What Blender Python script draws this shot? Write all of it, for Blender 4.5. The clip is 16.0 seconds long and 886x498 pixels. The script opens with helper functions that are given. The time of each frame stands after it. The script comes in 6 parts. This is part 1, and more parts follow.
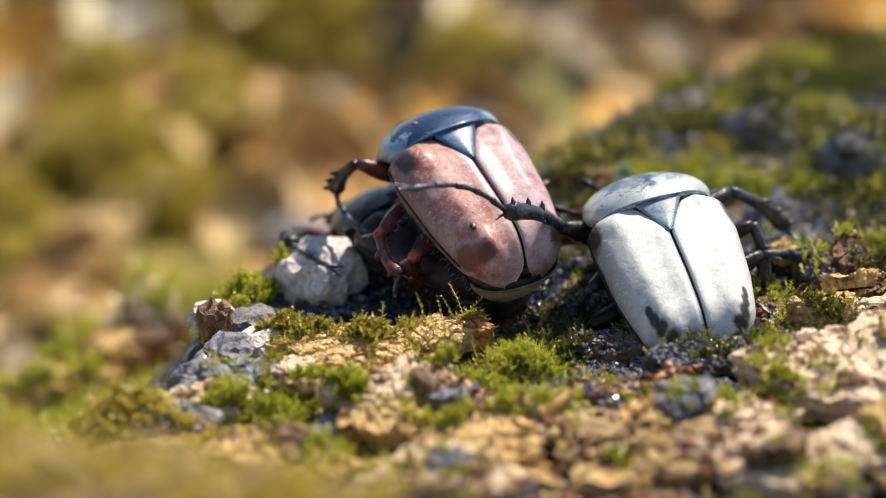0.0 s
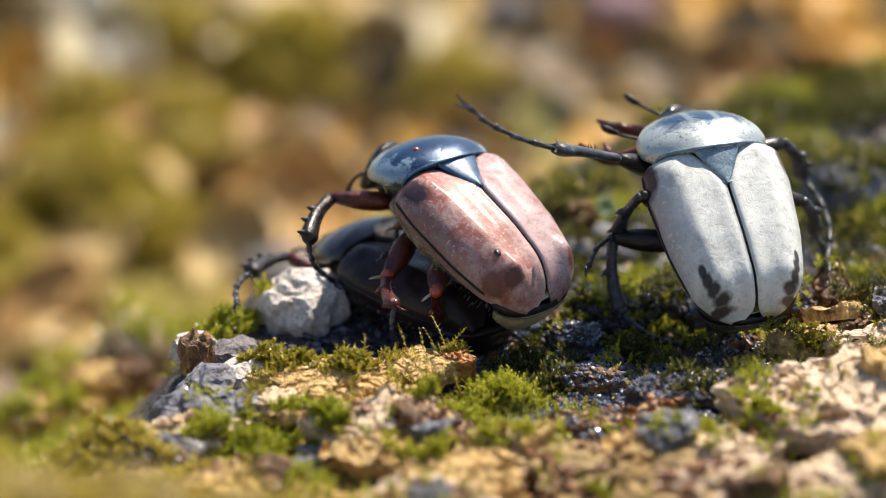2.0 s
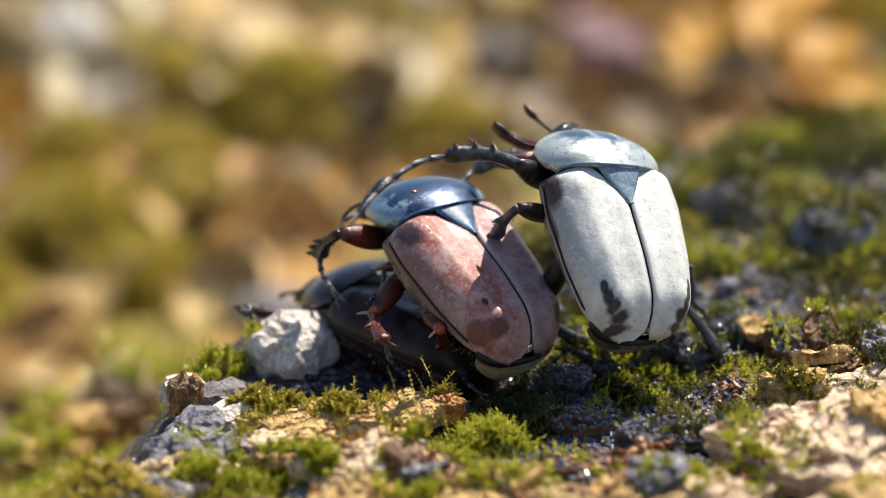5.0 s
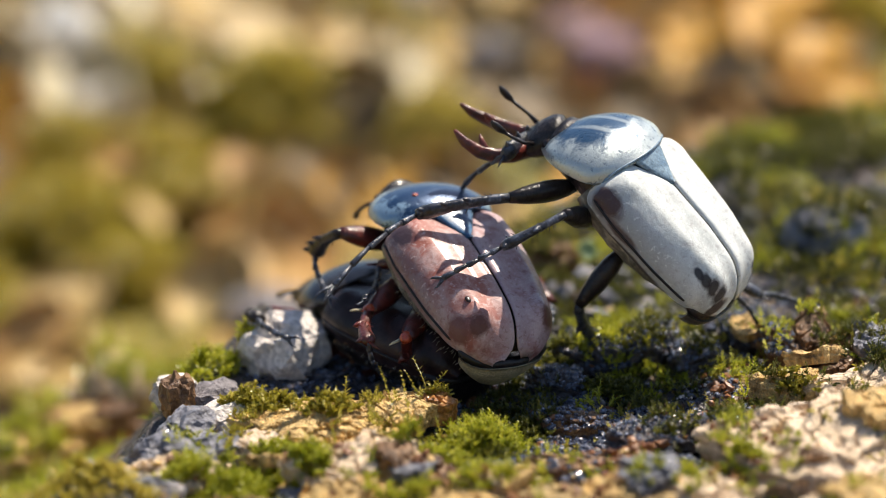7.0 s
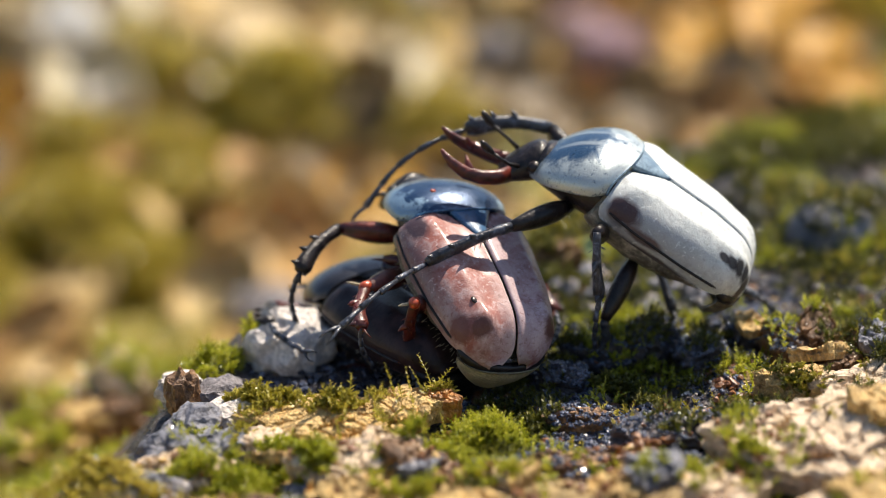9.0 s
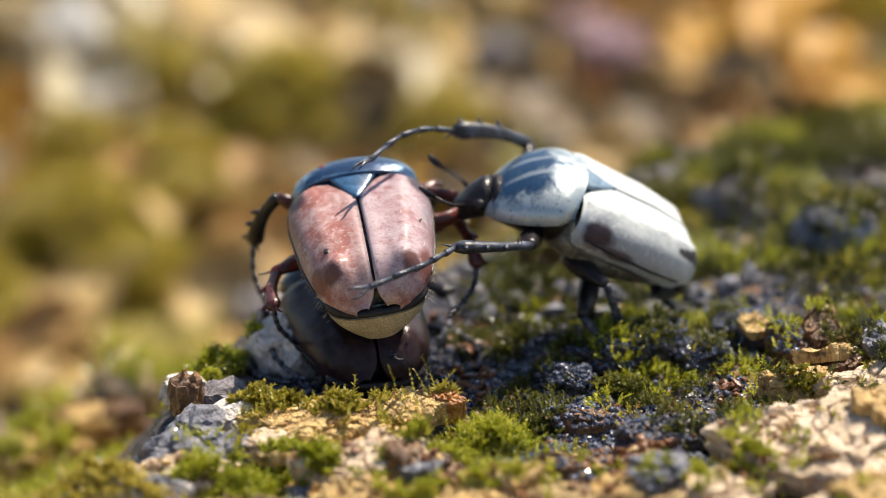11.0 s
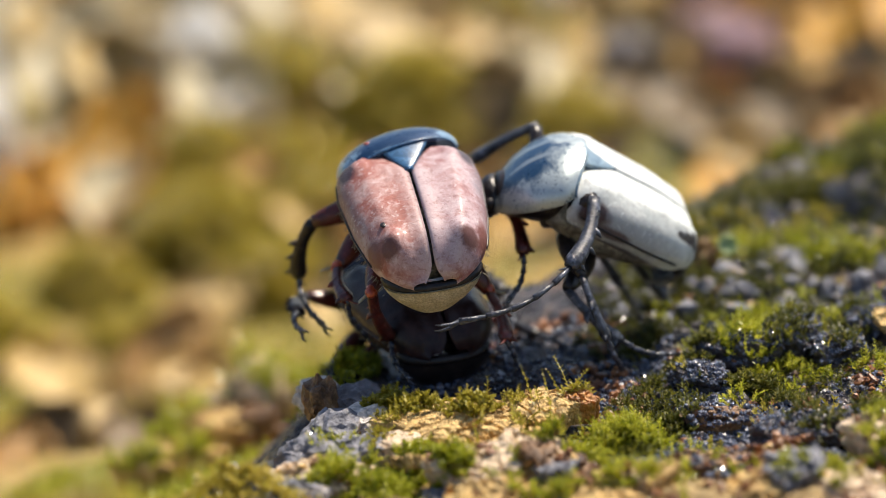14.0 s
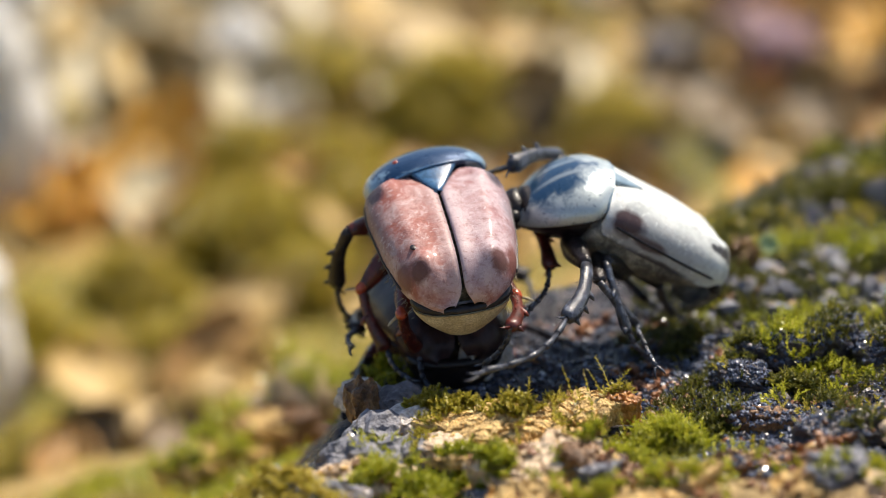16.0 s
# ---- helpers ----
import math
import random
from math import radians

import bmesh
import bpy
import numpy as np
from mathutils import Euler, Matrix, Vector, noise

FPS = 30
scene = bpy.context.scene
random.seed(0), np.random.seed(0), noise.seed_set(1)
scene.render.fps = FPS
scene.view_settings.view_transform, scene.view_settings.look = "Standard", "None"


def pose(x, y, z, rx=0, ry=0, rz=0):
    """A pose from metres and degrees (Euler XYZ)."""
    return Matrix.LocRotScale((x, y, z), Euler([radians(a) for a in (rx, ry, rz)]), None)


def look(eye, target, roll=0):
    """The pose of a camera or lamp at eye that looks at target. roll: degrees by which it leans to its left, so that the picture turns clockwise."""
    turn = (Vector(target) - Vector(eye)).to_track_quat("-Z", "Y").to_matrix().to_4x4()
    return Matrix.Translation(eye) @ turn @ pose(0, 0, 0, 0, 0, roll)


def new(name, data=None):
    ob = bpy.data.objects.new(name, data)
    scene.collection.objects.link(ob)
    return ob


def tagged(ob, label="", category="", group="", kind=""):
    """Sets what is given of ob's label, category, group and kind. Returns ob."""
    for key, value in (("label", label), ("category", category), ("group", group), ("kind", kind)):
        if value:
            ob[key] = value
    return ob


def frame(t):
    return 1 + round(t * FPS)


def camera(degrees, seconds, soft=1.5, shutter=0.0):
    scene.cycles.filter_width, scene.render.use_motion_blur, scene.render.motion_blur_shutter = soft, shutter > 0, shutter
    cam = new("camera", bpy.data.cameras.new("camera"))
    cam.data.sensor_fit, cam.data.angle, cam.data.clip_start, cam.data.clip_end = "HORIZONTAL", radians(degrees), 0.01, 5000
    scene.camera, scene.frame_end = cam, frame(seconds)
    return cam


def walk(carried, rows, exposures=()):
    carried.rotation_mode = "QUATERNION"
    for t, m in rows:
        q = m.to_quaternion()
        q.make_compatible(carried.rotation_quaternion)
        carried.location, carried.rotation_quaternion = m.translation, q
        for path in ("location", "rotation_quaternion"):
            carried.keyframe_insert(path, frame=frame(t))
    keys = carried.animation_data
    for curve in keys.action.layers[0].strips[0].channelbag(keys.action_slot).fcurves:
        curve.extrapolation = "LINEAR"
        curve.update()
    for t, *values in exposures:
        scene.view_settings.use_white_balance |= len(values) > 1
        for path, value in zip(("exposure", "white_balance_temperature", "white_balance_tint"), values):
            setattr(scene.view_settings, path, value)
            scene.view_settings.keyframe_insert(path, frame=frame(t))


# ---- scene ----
# ---- camera: a long macro lens on a tripod that pans and tilts ----
cam = camera(20.0, 16.0, soft=0.6)
cam.data.dof.use_dof = True
cam.data.dof.focus_distance = 0.193
cam.data.dof.aperture_fstop = 18.0
walk(cam, [
    (0, pose(0, -0.1865, 0.0723, 70.301, 0.541, 0.683)),
    (0.5, pose(0, -0.1865, 0.0723, 70.412, 0.563, 0.696)),
    (1, pose(0, -0.1865, 0.0723, 70.488, 0.532, 0.648)),
    (1.5, pose(0, -0.1865, 0.0723, 70.756, 0.505, 0.621)),
    (2, pose(0, -0.1865, 0.0723, 71.025, 0.283, 0.347)),
    (2.5, pose(0, -0.1865, 0.0723, 71.271, 0.157, 0.117)),
    (3, pose(0, -0.1865, 0.0723, 71.279, 0.047, 0.044)),
    (3.5, pose(0, -0.1865, 0.0723, 71.279, 0.081, 0.027)),
    (4, pose(0, -0.1865, 0.0723, 71.473, 0.119, 0.153)),
    (4.5, pose(0, -0.1865, 0.0723, 71.990, 0.113, 0.175)),
    (7, pose(0, -0.1865, 0.0723, 72.000, -0.000, 0.000)),
    (7.5, pose(0, -0.1865, 0.0723, 71.985, 0.022, 0.010)),
    (8, pose(0, -0.1865, 0.0723, 71.935, 0.047, 0.026)),
    (8.5, pose(0, -0.1865, 0.0723, 71.917, 0.055, 0.078)),
    (11, pose(0, -0.1865, 0.0723, 71.965, 0.148, 0.156)),
    (11.5, pose(0, -0.1865, 0.0723, 71.889, 0.609, 0.776)),
    (12, pose(0, -0.1865, 0.0723, 71.852, 0.959, 1.144)),
    (12.5, pose(0, -0.1865, 0.0723, 71.750, 1.320, 1.592)),
    (13, pose(0, -0.1865, 0.0723, 71.889, 1.550, 1.839)),
    (13.5, pose(0, -0.1865, 0.0723, 71.970, 1.940, 2.359)),
    (14, pose(0, -0.1865, 0.0723, 72.032, 2.155, 2.625)),
    (14.5, pose(0, -0.1865, 0.0723, 72.107, 2.281, 2.833)),
    (15, pose(0, -0.1865, 0.0723, 72.101, 2.533, 3.116)),
    (15.5, pose(0, -0.1865, 0.0723, 72.120, 2.715, 3.360)),
    (16, pose(0, -0.1865, 0.0723, 72.092, 2.739, 3.410)),
])

# ---- world, sun ----
SUN_TO = Vector((0.33, 0.40, 0.84)).normalized()
world = bpy.data.worlds.new("world")
scene.world = world
world.use_nodes = True
wn = world.node_tree
sky = wn.nodes.new("ShaderNodeTexSky")
sky.sky_type = "NISHITA"
sky.sun_disc = False
sky.sun_elevation = math.asin(SUN_TO.z)
sky.sun_rotation = math.atan2(SUN_TO.x, SUN_TO.y)
wn.nodes["Background"].inputs["Strength"].default_value = 0.09
wn.links.new(sky.outputs["Color"], wn.nodes["Background"].inputs["Color"])
sun_data = bpy.data.lights.new("sun", "SUN")
sun_data.energy = 5.2
sun_data.angle = radians(0.55)
sun_data.color = (1.0, 0.885, 0.735)
sun = new("sun", sun_data)
sun.matrix_world = look(SUN_TO * 2.0, (0, 0, 0))
scene.view_settings.exposure = 0.50

# ---- materials ----
def material(name, rough=0.6, metal=0.0, coat=0.0):
    """A new node material with its tree, its shader and a texture coordinate node."""
    m = bpy.data.materials.new(name)
    m.use_nodes = True
    t = m.node_tree
    b = t.nodes["Principled BSDF"]
    b.inputs["Roughness"].default_value = rough
    b.inputs["Metallic"].default_value = metal
    b.inputs["Coat Weight"].default_value = coat
    b.inputs["Coat Roughness"].default_value = 0.15
    return m, t, b


def noise_node(t, per_mm, detail=4.0, rough=0.6, distort=0.0, where="Object"):
    """Noise with a feature size given per millimetre."""
    tc = t.nodes.new("ShaderNodeTexCoord")
    n = t.nodes.new("ShaderNodeTexNoise")
    n.inputs["Scale"].default_value = per_mm * 1000.0
    n.inputs["Detail"].default_value = detail
    n.inputs["Roughness"].default_value = rough
    n.inputs["Distortion"].default_value = distort
    t.links.new(tc.outputs[where], n.inputs["Vector"])
    return n


def ramp(t, source, stops):
    """A colour ramp over source; stops are (place, colour)."""
    r = t.nodes.new("ShaderNodeValToRGB")
    el = r.color_ramp.elements
    while len(el) < len(stops):
        el.new(0.5)
    for e, (p, c) in zip(el, stops):
        e.position = p
        e.color = (*c, 1.0)
    t.links.new(source, r.inputs["Fac"])
    return r.outputs["Color"]


def mix(t, fac, a, b, mode="MIX"):
    n = t.nodes.new("ShaderNodeMix")
    n.data_type = "RGBA"
    n.blend_type = mode
    for sock, v in ((n.inputs["Factor"], fac), (n.inputs["A"], a), (n.inputs["B"], b)):
        if isinstance(v, (int, float)):
            sock.default_value = v
        elif isinstance(v, tuple):
            sock.default_value = (*v, 1.0)
        else:
            t.links.new(v, sock)
    return n.outputs["Result"]


def calc(t, op, a, b=0.0, clamp=False):
    n = t.nodes.new("ShaderNodeMath")
    n.operation = op
    n.use_clamp = clamp
    for i, v in enumerate((a, b)):
        if isinstance(v, (int, float)):
            n.inputs[i].default_value = v
        else:
            t.links.new(v, n.inputs[i])
    return n.outputs["Value"]


def bump(t, b, height, strength, mm):
    n = t.nodes.new("ShaderNodeBump")
    n.inputs["Strength"].default_value = strength
    n.inputs["Distance"].default_value = mm * 0.001
    t.links.new(height, n.inputs["Height"])
    t.links.new(n.outputs["Normal"], b.inputs["Normal"])


def spread(name, stops, per_mm, rough=0.7, fine=None, bump_mm=0.1, strength=0.6, coat=0.0, where="Object", metal=0.0, random_by=0.0):
    """A mottled material: coarse noise through a ramp, finer noise over it, relief."""
    m, t, b = material(name, rough, metal, coat)
    n = noise_node(t, per_mm, 5.0, 0.65, 0.4, where)
    fac = n.outputs["Fac"]
    if random_by:
        oi = t.nodes.new("ShaderNodeObjectInfo")
        shift = calc(t, "MULTIPLY", calc(t, "SUBTRACT", oi.outputs["Random"], 0.5), random_by)
        fac = calc(t, "ADD", fac, shift, True)
    c = ramp(t, fac, stops)
    f = noise_node(t, fine or per_mm * 7, 3.0, 0.6, 0.0, where)
    c = mix(t, 0.6, c, ramp(t, f.outputs["Fac"], [(0.32, (0.35, 0.35, 0.35)), (0.68, (1.4, 1.4, 1.4))]), "MULTIPLY")
    t.links.new(c, b.inputs["Base Color"])
    rr = calc(t, "ADD", calc(t, "MULTIPLY", f.outputs["Fac"], 0.3), rough - 0.15, True)
    t.links.new(rr, b.inputs["Roughness"])
    bump(t, b, f.outputs["Fac"], strength, bump_mm)
    return m


def around(t, x, y, z, sx, sy, sz):
    """Zero at a place given in the part's own millimetres, growing to one at the given reach."""
    tc = t.nodes.new("ShaderNodeTexCoord")
    mp = t.nodes.new("ShaderNodeMapping")
    mp.vector_type = "TEXTURE"
    mp.inputs["Location"].default_value = (x * 0.001, y * 0.001, z * 0.001)
    mp.inputs["Scale"].default_value = (sx * 0.001, sy * 0.001, sz * 0.001)
    t.links.new(tc.outputs["Object"], mp.inputs["Vector"])
    ln = t.nodes.new("ShaderNodeVectorMath")
    ln.operation = "LENGTH"
    t.links.new(mp.outputs["Vector"], ln.inputs[0])
    return ln.outputs["Value"]


def wing_case(name, side, base, pale, dark, edge, spots, rough, grain=0.2, coat=0.2):
    """Powdery elytron: base colour, pale bloom in clouds, fine flecks, dark marks, a pale gloss."""
    m, t, b = material(name, rough, 0.0, coat)
    b.inputs["Coat Roughness"].default_value = 0.16
    b.inputs["Specular IOR Level"].default_value = 0.3
    big = noise_node(t, 0.24, 4.0, 0.6, 0.8)
    mid = noise_node(t, 0.8, 5.0, 0.68, 0.4)
    fine = noise_node(t, 5.0, 3.0, 0.7)
    c = mix(t, ramp(t, big.outputs["Fac"], [(0.40, (0, 0, 0)), (0.64, (0.85, 0.85, 0.85))]), base, pale)
    c = mix(t, calc(t, "MULTIPLY", ramp(t, mid.outputs["Fac"], [(0.50, (0, 0, 0)), (0.68, (1, 1, 1))]), 0.8), c, pale)
    c = mix(t, calc(t, "MULTIPLY", ramp(t, mid.outputs["Fac"], [(0.32, (1, 1, 1)), (0.49, (0, 0, 0))]), 0.45), c, dark)
    tc = t.nodes.new("ShaderNodeTexCoord")
    sep = t.nodes.new("ShaderNodeSeparateXYZ")
    t.links.new(tc.outputs["Object"], sep.inputs["Vector"])
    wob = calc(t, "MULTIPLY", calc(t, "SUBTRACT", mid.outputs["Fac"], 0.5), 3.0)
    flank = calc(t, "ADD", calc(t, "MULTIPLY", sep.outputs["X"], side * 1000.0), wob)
    # outer margin: greyish side colour, with its blue-grey sheen painted in; seam paler, flecked
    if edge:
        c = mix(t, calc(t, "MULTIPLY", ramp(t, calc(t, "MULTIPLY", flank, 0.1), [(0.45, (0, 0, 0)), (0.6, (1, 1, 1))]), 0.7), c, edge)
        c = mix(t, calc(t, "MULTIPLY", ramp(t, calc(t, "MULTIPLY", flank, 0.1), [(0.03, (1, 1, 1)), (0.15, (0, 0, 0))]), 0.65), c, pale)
        speck = noise_node(t, 2.2, 3.0, 0.6, 0.5)
        c = mix(t, calc(t, "MULTIPLY", ramp(t, speck.outputs["Fac"], [(0.60, (0, 0, 0)), (0.66, (1, 1, 1))]), 0.75), c, pale)
        c = mix(t, calc(t, "MULTIPLY", ramp(t, speck.outputs["Fac"], [(0.34, (1, 1, 1)), (0.44, (0, 0, 0))]), 0.4), c, dark)
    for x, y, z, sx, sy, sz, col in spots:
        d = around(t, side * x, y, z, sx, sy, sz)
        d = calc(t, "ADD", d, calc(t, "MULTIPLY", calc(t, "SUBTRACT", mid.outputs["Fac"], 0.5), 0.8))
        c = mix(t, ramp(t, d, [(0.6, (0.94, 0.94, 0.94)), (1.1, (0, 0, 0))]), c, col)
    c = mix(t, grain, c, ramp(t, fine.outputs["Fac"], [(0.3, (0.6, 0.58, 0.58)), (0.7, (1.25, 1.25, 1.25))]), "MULTIPLY")
    t.links.new(c, b.inputs["Base Color"])
    t.links.new(calc(t, "ADD", calc(t, "MULTIPLY", mid.outputs["Fac"], 0.5), rough - 0.25, True), b.inputs["Roughness"])
    h = calc(t, "ADD", calc(t, "MULTIPLY", fine.outputs["Fac"], 0.1), mid.outputs["Fac"])
    bump(t, b, h, 0.6, 0.14)
    return m


BLACK = (0.016, 0.012, 0.016)
MARK = (0.12, 0.045, 0.038)
SHOULDER = (0.05, 0.035, 0.05)
PINK_MARKS = [(3.4, -12.4, 2.0, 1.05, 1.1, 1.6, MARK), (4.6, -11.6, 0.8, 1.0, 1.6, 1.5, (0.17, 0.065, 0.055)), (5.2, -1.0, 1.6, 1.0, 1.9, 1.6, SHOULDER)]
# tip and shoulder marks; the last entry is darker colour along the lower flank
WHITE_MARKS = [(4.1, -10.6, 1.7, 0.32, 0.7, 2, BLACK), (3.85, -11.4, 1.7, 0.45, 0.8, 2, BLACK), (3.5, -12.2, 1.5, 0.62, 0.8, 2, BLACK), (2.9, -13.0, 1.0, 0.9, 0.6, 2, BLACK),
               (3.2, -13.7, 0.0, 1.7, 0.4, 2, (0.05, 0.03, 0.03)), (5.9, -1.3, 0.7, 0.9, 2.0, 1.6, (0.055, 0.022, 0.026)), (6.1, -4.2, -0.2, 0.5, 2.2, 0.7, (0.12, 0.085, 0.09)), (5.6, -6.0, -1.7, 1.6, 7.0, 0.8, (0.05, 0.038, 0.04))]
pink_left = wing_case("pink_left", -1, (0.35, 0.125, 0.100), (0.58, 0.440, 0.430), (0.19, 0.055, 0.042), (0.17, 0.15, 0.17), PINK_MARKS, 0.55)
# same case, more mauve: sky reflection and weaker sun are put into its colour
pink_right_skylit = wing_case("pink_right_skylit", 1, (0.30, 0.125, 0.125), (0.53, 0.420, 0.445), (0.17, 0.060, 0.060), (0.17, 0.15, 0.18), PINK_MARKS, 0.55)
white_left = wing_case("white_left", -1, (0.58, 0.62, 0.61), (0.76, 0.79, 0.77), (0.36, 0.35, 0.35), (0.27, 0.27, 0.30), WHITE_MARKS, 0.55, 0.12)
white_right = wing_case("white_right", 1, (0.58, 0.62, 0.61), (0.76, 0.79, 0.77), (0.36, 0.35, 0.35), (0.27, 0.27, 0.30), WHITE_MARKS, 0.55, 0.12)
# dark beetle: shade beneath the pink one and brown-red glints put into its colour
dark_case = wing_case("dark_case", 1, (0.016, 0.008, 0.009), (0.050, 0.026, 0.026), (0.005, 0.003, 0.004), None, [], 0.36, 0.2, 0.12)


def shield(name, base, bloom, lo, hi, patches, streak, at=5.6, metal=0.4):
    """Glossy pronotum: dark blue under a pale bloom that thins out in soft patches and streaks."""
    m, t, b = material(name, 0.3, metal, 0.5)
    b.inputs["Coat Roughness"].default_value = 0.16
    mid = noise_node(t, 0.5, 5.0, 0.7, 0.6)
    fine = noise_node(t, 4.0, 3.0, 0.7)
    wob = calc(t, "MULTIPLY", calc(t, "SUBTRACT", mid.outputs["Fac"], 0.5), 1.8)
    d = calc(t, "ADD", around(t, 0, at, 2.4, 5.0, 4.8, 4.2), wob)
    cover = ramp(t, d, [(lo, (0, 0, 0)), (hi, (1, 1, 1))])
    for x, y, z, sx, sy, sz in patches:
        e = calc(t, "ADD", around(t, x, y, z, sx, sy, sz), wob)
        cover = mix(t, 1.0, cover, ramp(t, e, [(0.35, (0.04, 0.04, 0.04)), (1.25, (1, 1, 1))]), "MULTIPLY")
    if streak:
        for x in (-1.15, 1.15):
            e = calc(t, "ADD", around(t, x, 4.2, 3.0, 0.42, 3.4, 4.0), calc(t, "MULTIPLY", wob, 0.4))
            cover = mix(t, 1.0, cover, ramp(t, e, [(0.5, (streak, streak, streak)), (1.2, (0, 0, 0))]), "LIGHTEN")
    fleck = noise_node(t, 2.0, 3.0, 0.6)
    cover = mix(t, calc(t, "MULTIPLY", ramp(t, fleck.outputs["Fac"], [(0.32, (1, 1, 1)), (0.42, (0, 0, 0))]), 0.6), cover, (0.1, 0.1, 0.1))
    c = mix(t, cover, base, bloom)
    c = mix(t, 0.22, c, ramp(t, fine.outputs["Fac"], [(0.3, (0.6, 0.6, 0.6)), (0.7, (1.25, 1.25, 1.25))]), "MULTIPLY")
    t.links.new(c, b.inputs["Base Color"])
    t.links.new(calc(t, "ADD", calc(t, "MULTIPLY", mid.outputs["Fac"], 0.4), 0.12, True), b.inputs["Roughness"])
    bump(t, b, calc(t, "ADD", mid.outputs["Fac"], calc(t, "MULTIPLY", fine.outputs["Fac"], 0.4)), 0.5, 0.12)
    return m


# pale bloom, its blue strengthened to carry the sky's reflection in the colour
pink_shield = shield("pink_shield", (0.010, 0.042, 0.110), (0.22, 0.34, 0.46), 0.86, 1.4, [(-2.4, 3.4, 2, 2.0, 2.4, 3)], 0.0, 3.0)
white_shield = shield("white_shield", (0.016, 0.060, 0.130), (0.50, 0.56, 0.56), 0.54, 1.18,
                      [(-1.9, 6.3, 2.0, 1.5, 1.9, 3), (1.9, 6.3, 2.0, 1.5, 1.9, 3), (0, 3.6, 3.2, 0.9, 2.8, 2), (-2.7, 3.8, 2.2, 1.1, 2.4, 1.2), (2.7, 3.8, 2.2, 1.1, 2.4, 1.2)], 0.5)
dark_shield = shield("dark_shield", (0.010, 0.010, 0.014), (0.035, 0.038, 0.05), 0.8, 1.4, [], 0.0)
dark_case.node_tree.nodes["Principled BSDF"].inputs["Specular IOR Level"].default_value = 0.2
# scutellum blues, with some sky reflection painted into them
scutum_blue = spread("scutum_blue", [(0.3, (0.012, 0.045, 0.11)), (0.6, (0.05, 0.15, 0.30)), (0.78, (0.22, 0.34, 0.46))], 0.6, 0.36, 5.0, 0.05, 0.4, 0.35)
scutum_pale = spread("scutum_pale", [(0.3, (0.06, 0.13, 0.22)), (0.6, (0.24, 0.34, 0.42))], 0.6, 0.4, 5.0, 0.05, 0.4, 0.3)
chitin = spread("chitin", [(0.35, (0.006, 0.005, 0.006)), (0.7, (0.030, 0.021, 0.020))], 0.7, 0.36, 2.4, 0.12, 0.9, 0.2)
chitin.node_tree.nodes["Principled BSDF"].inputs["Specular IOR Level"].default_value = 0.35
# black legs with a bluish bloom; sky sheen is painted into the paler stops
chitin_blue = spread("chitin_blue", [(0.35, (0.008, 0.008, 0.012)), (0.56, (0.045, 0.052, 0.075)), (0.75, (0.19, 0.22, 0.30))], 1.1, 0.36, 3.2, 0.12, 0.9, 0.25)
chitin_red = spread("chitin_red", [(0.35, (0.030, 0.005, 0.004)), (0.55, (0.11, 0.016, 0.010)), (0.8, (0.28, 0.045, 0.022))], 0.5, 0.38, 2.4, 0.10, 0.8, 0.25)
belly_pale = spread("belly_pale", [(0.35, (0.05, 0.04, 0.032)), (0.5, (0.16, 0.145, 0.115)), (0.68, (0.42, 0.39, 0.31))], 0.5, 0.6, 4.0, 0.1, 0.6)
cream = spread("cream", [(0.3, (0.42, 0.34, 0.20)), (0.7, (0.62, 0.55, 0.38))], 0.7, 0.55, 6.0, 0.08, 0.6)
hair = spread("hair", [(0.3, (0.20, 0.16, 0.10)), (0.7, (0.42, 0.36, 0.26))], 1.0, 0.6)
ember = spread("ember", [(0.3, (0.30, 0.03, 0.01)), (0.7, (0.55, 0.10, 0.03))], 1.0, 0.3, 3.0, 0.05, 0.4, 0.4)

bark_tan = spread("bark_tan", [(0.32, (0.12, 0.06, 0.02)), (0.40, (0.52, 0.34, 0.13)), (0.54, (0.70, 0.49, 0.20)), (0.64, (0.60, 0.35, 0.10)), (0.78, (0.76, 0.60, 0.34))], 0.26, 0.75, 2.2, 0.5, 1.0)
bark_pink = spread("bark_pink", [(0.25, (0.22, 0.12, 0.05)), (0.35, (0.54, 0.40, 0.25)), (0.52, (0.76, 0.61, 0.45)), (0.64, (0.62, 0.43, 0.22)), (0.76, (0.80, 0.70, 0.57))], 0.16, 0.8, 1.6, 0.5, 0.9)
bark_rust = spread("bark_rust", [(0.3, (0.035, 0.020, 0.012)), (0.45, (0.15, 0.075, 0.032)), (0.58, (0.34, 0.18, 0.07)), (0.75, (0.50, 0.36, 0.20))], 0.35, 0.6, 2.4, 0.4, 0.9, 0.1)
bark_orange = spread("bark_orange", [(0.3, (0.12, 0.045, 0.015)), (0.48, (0.42, 0.17, 0.04)), (0.62, (0.60, 0.30, 0.09)), (0.78, (0.70, 0.52, 0.32))], 0.35, 0.4, 2.4, 0.4, 0.9, 0.3)
bark_brown = spread("bark_brown", [(0.3, (0.12, 0.07, 0.028)), (0.5, (0.40, 0.28, 0.12)), (0.72, (0.60, 0.48, 0.27))], 0.2, 0.8, 1.8, 0.5, 0.9)
stone_grey = spread("stone_grey", [(0.3, (0.07, 0.065, 0.075)), (0.5, (0.22, 0.20, 0.21)), (0.75, (0.50, 0.47, 0.45))], 0.25, 0.75, 2.5, 0.4, 0.9)
stone_pale = spread("stone_pale", [(0.3, (0.52, 0.46, 0.41)), (0.5, (0.74, 0.68, 0.63)), (0.75, (0.82, 0.77, 0.73))], 0.25, 0.8, 2.5, 0.4, 0.8)
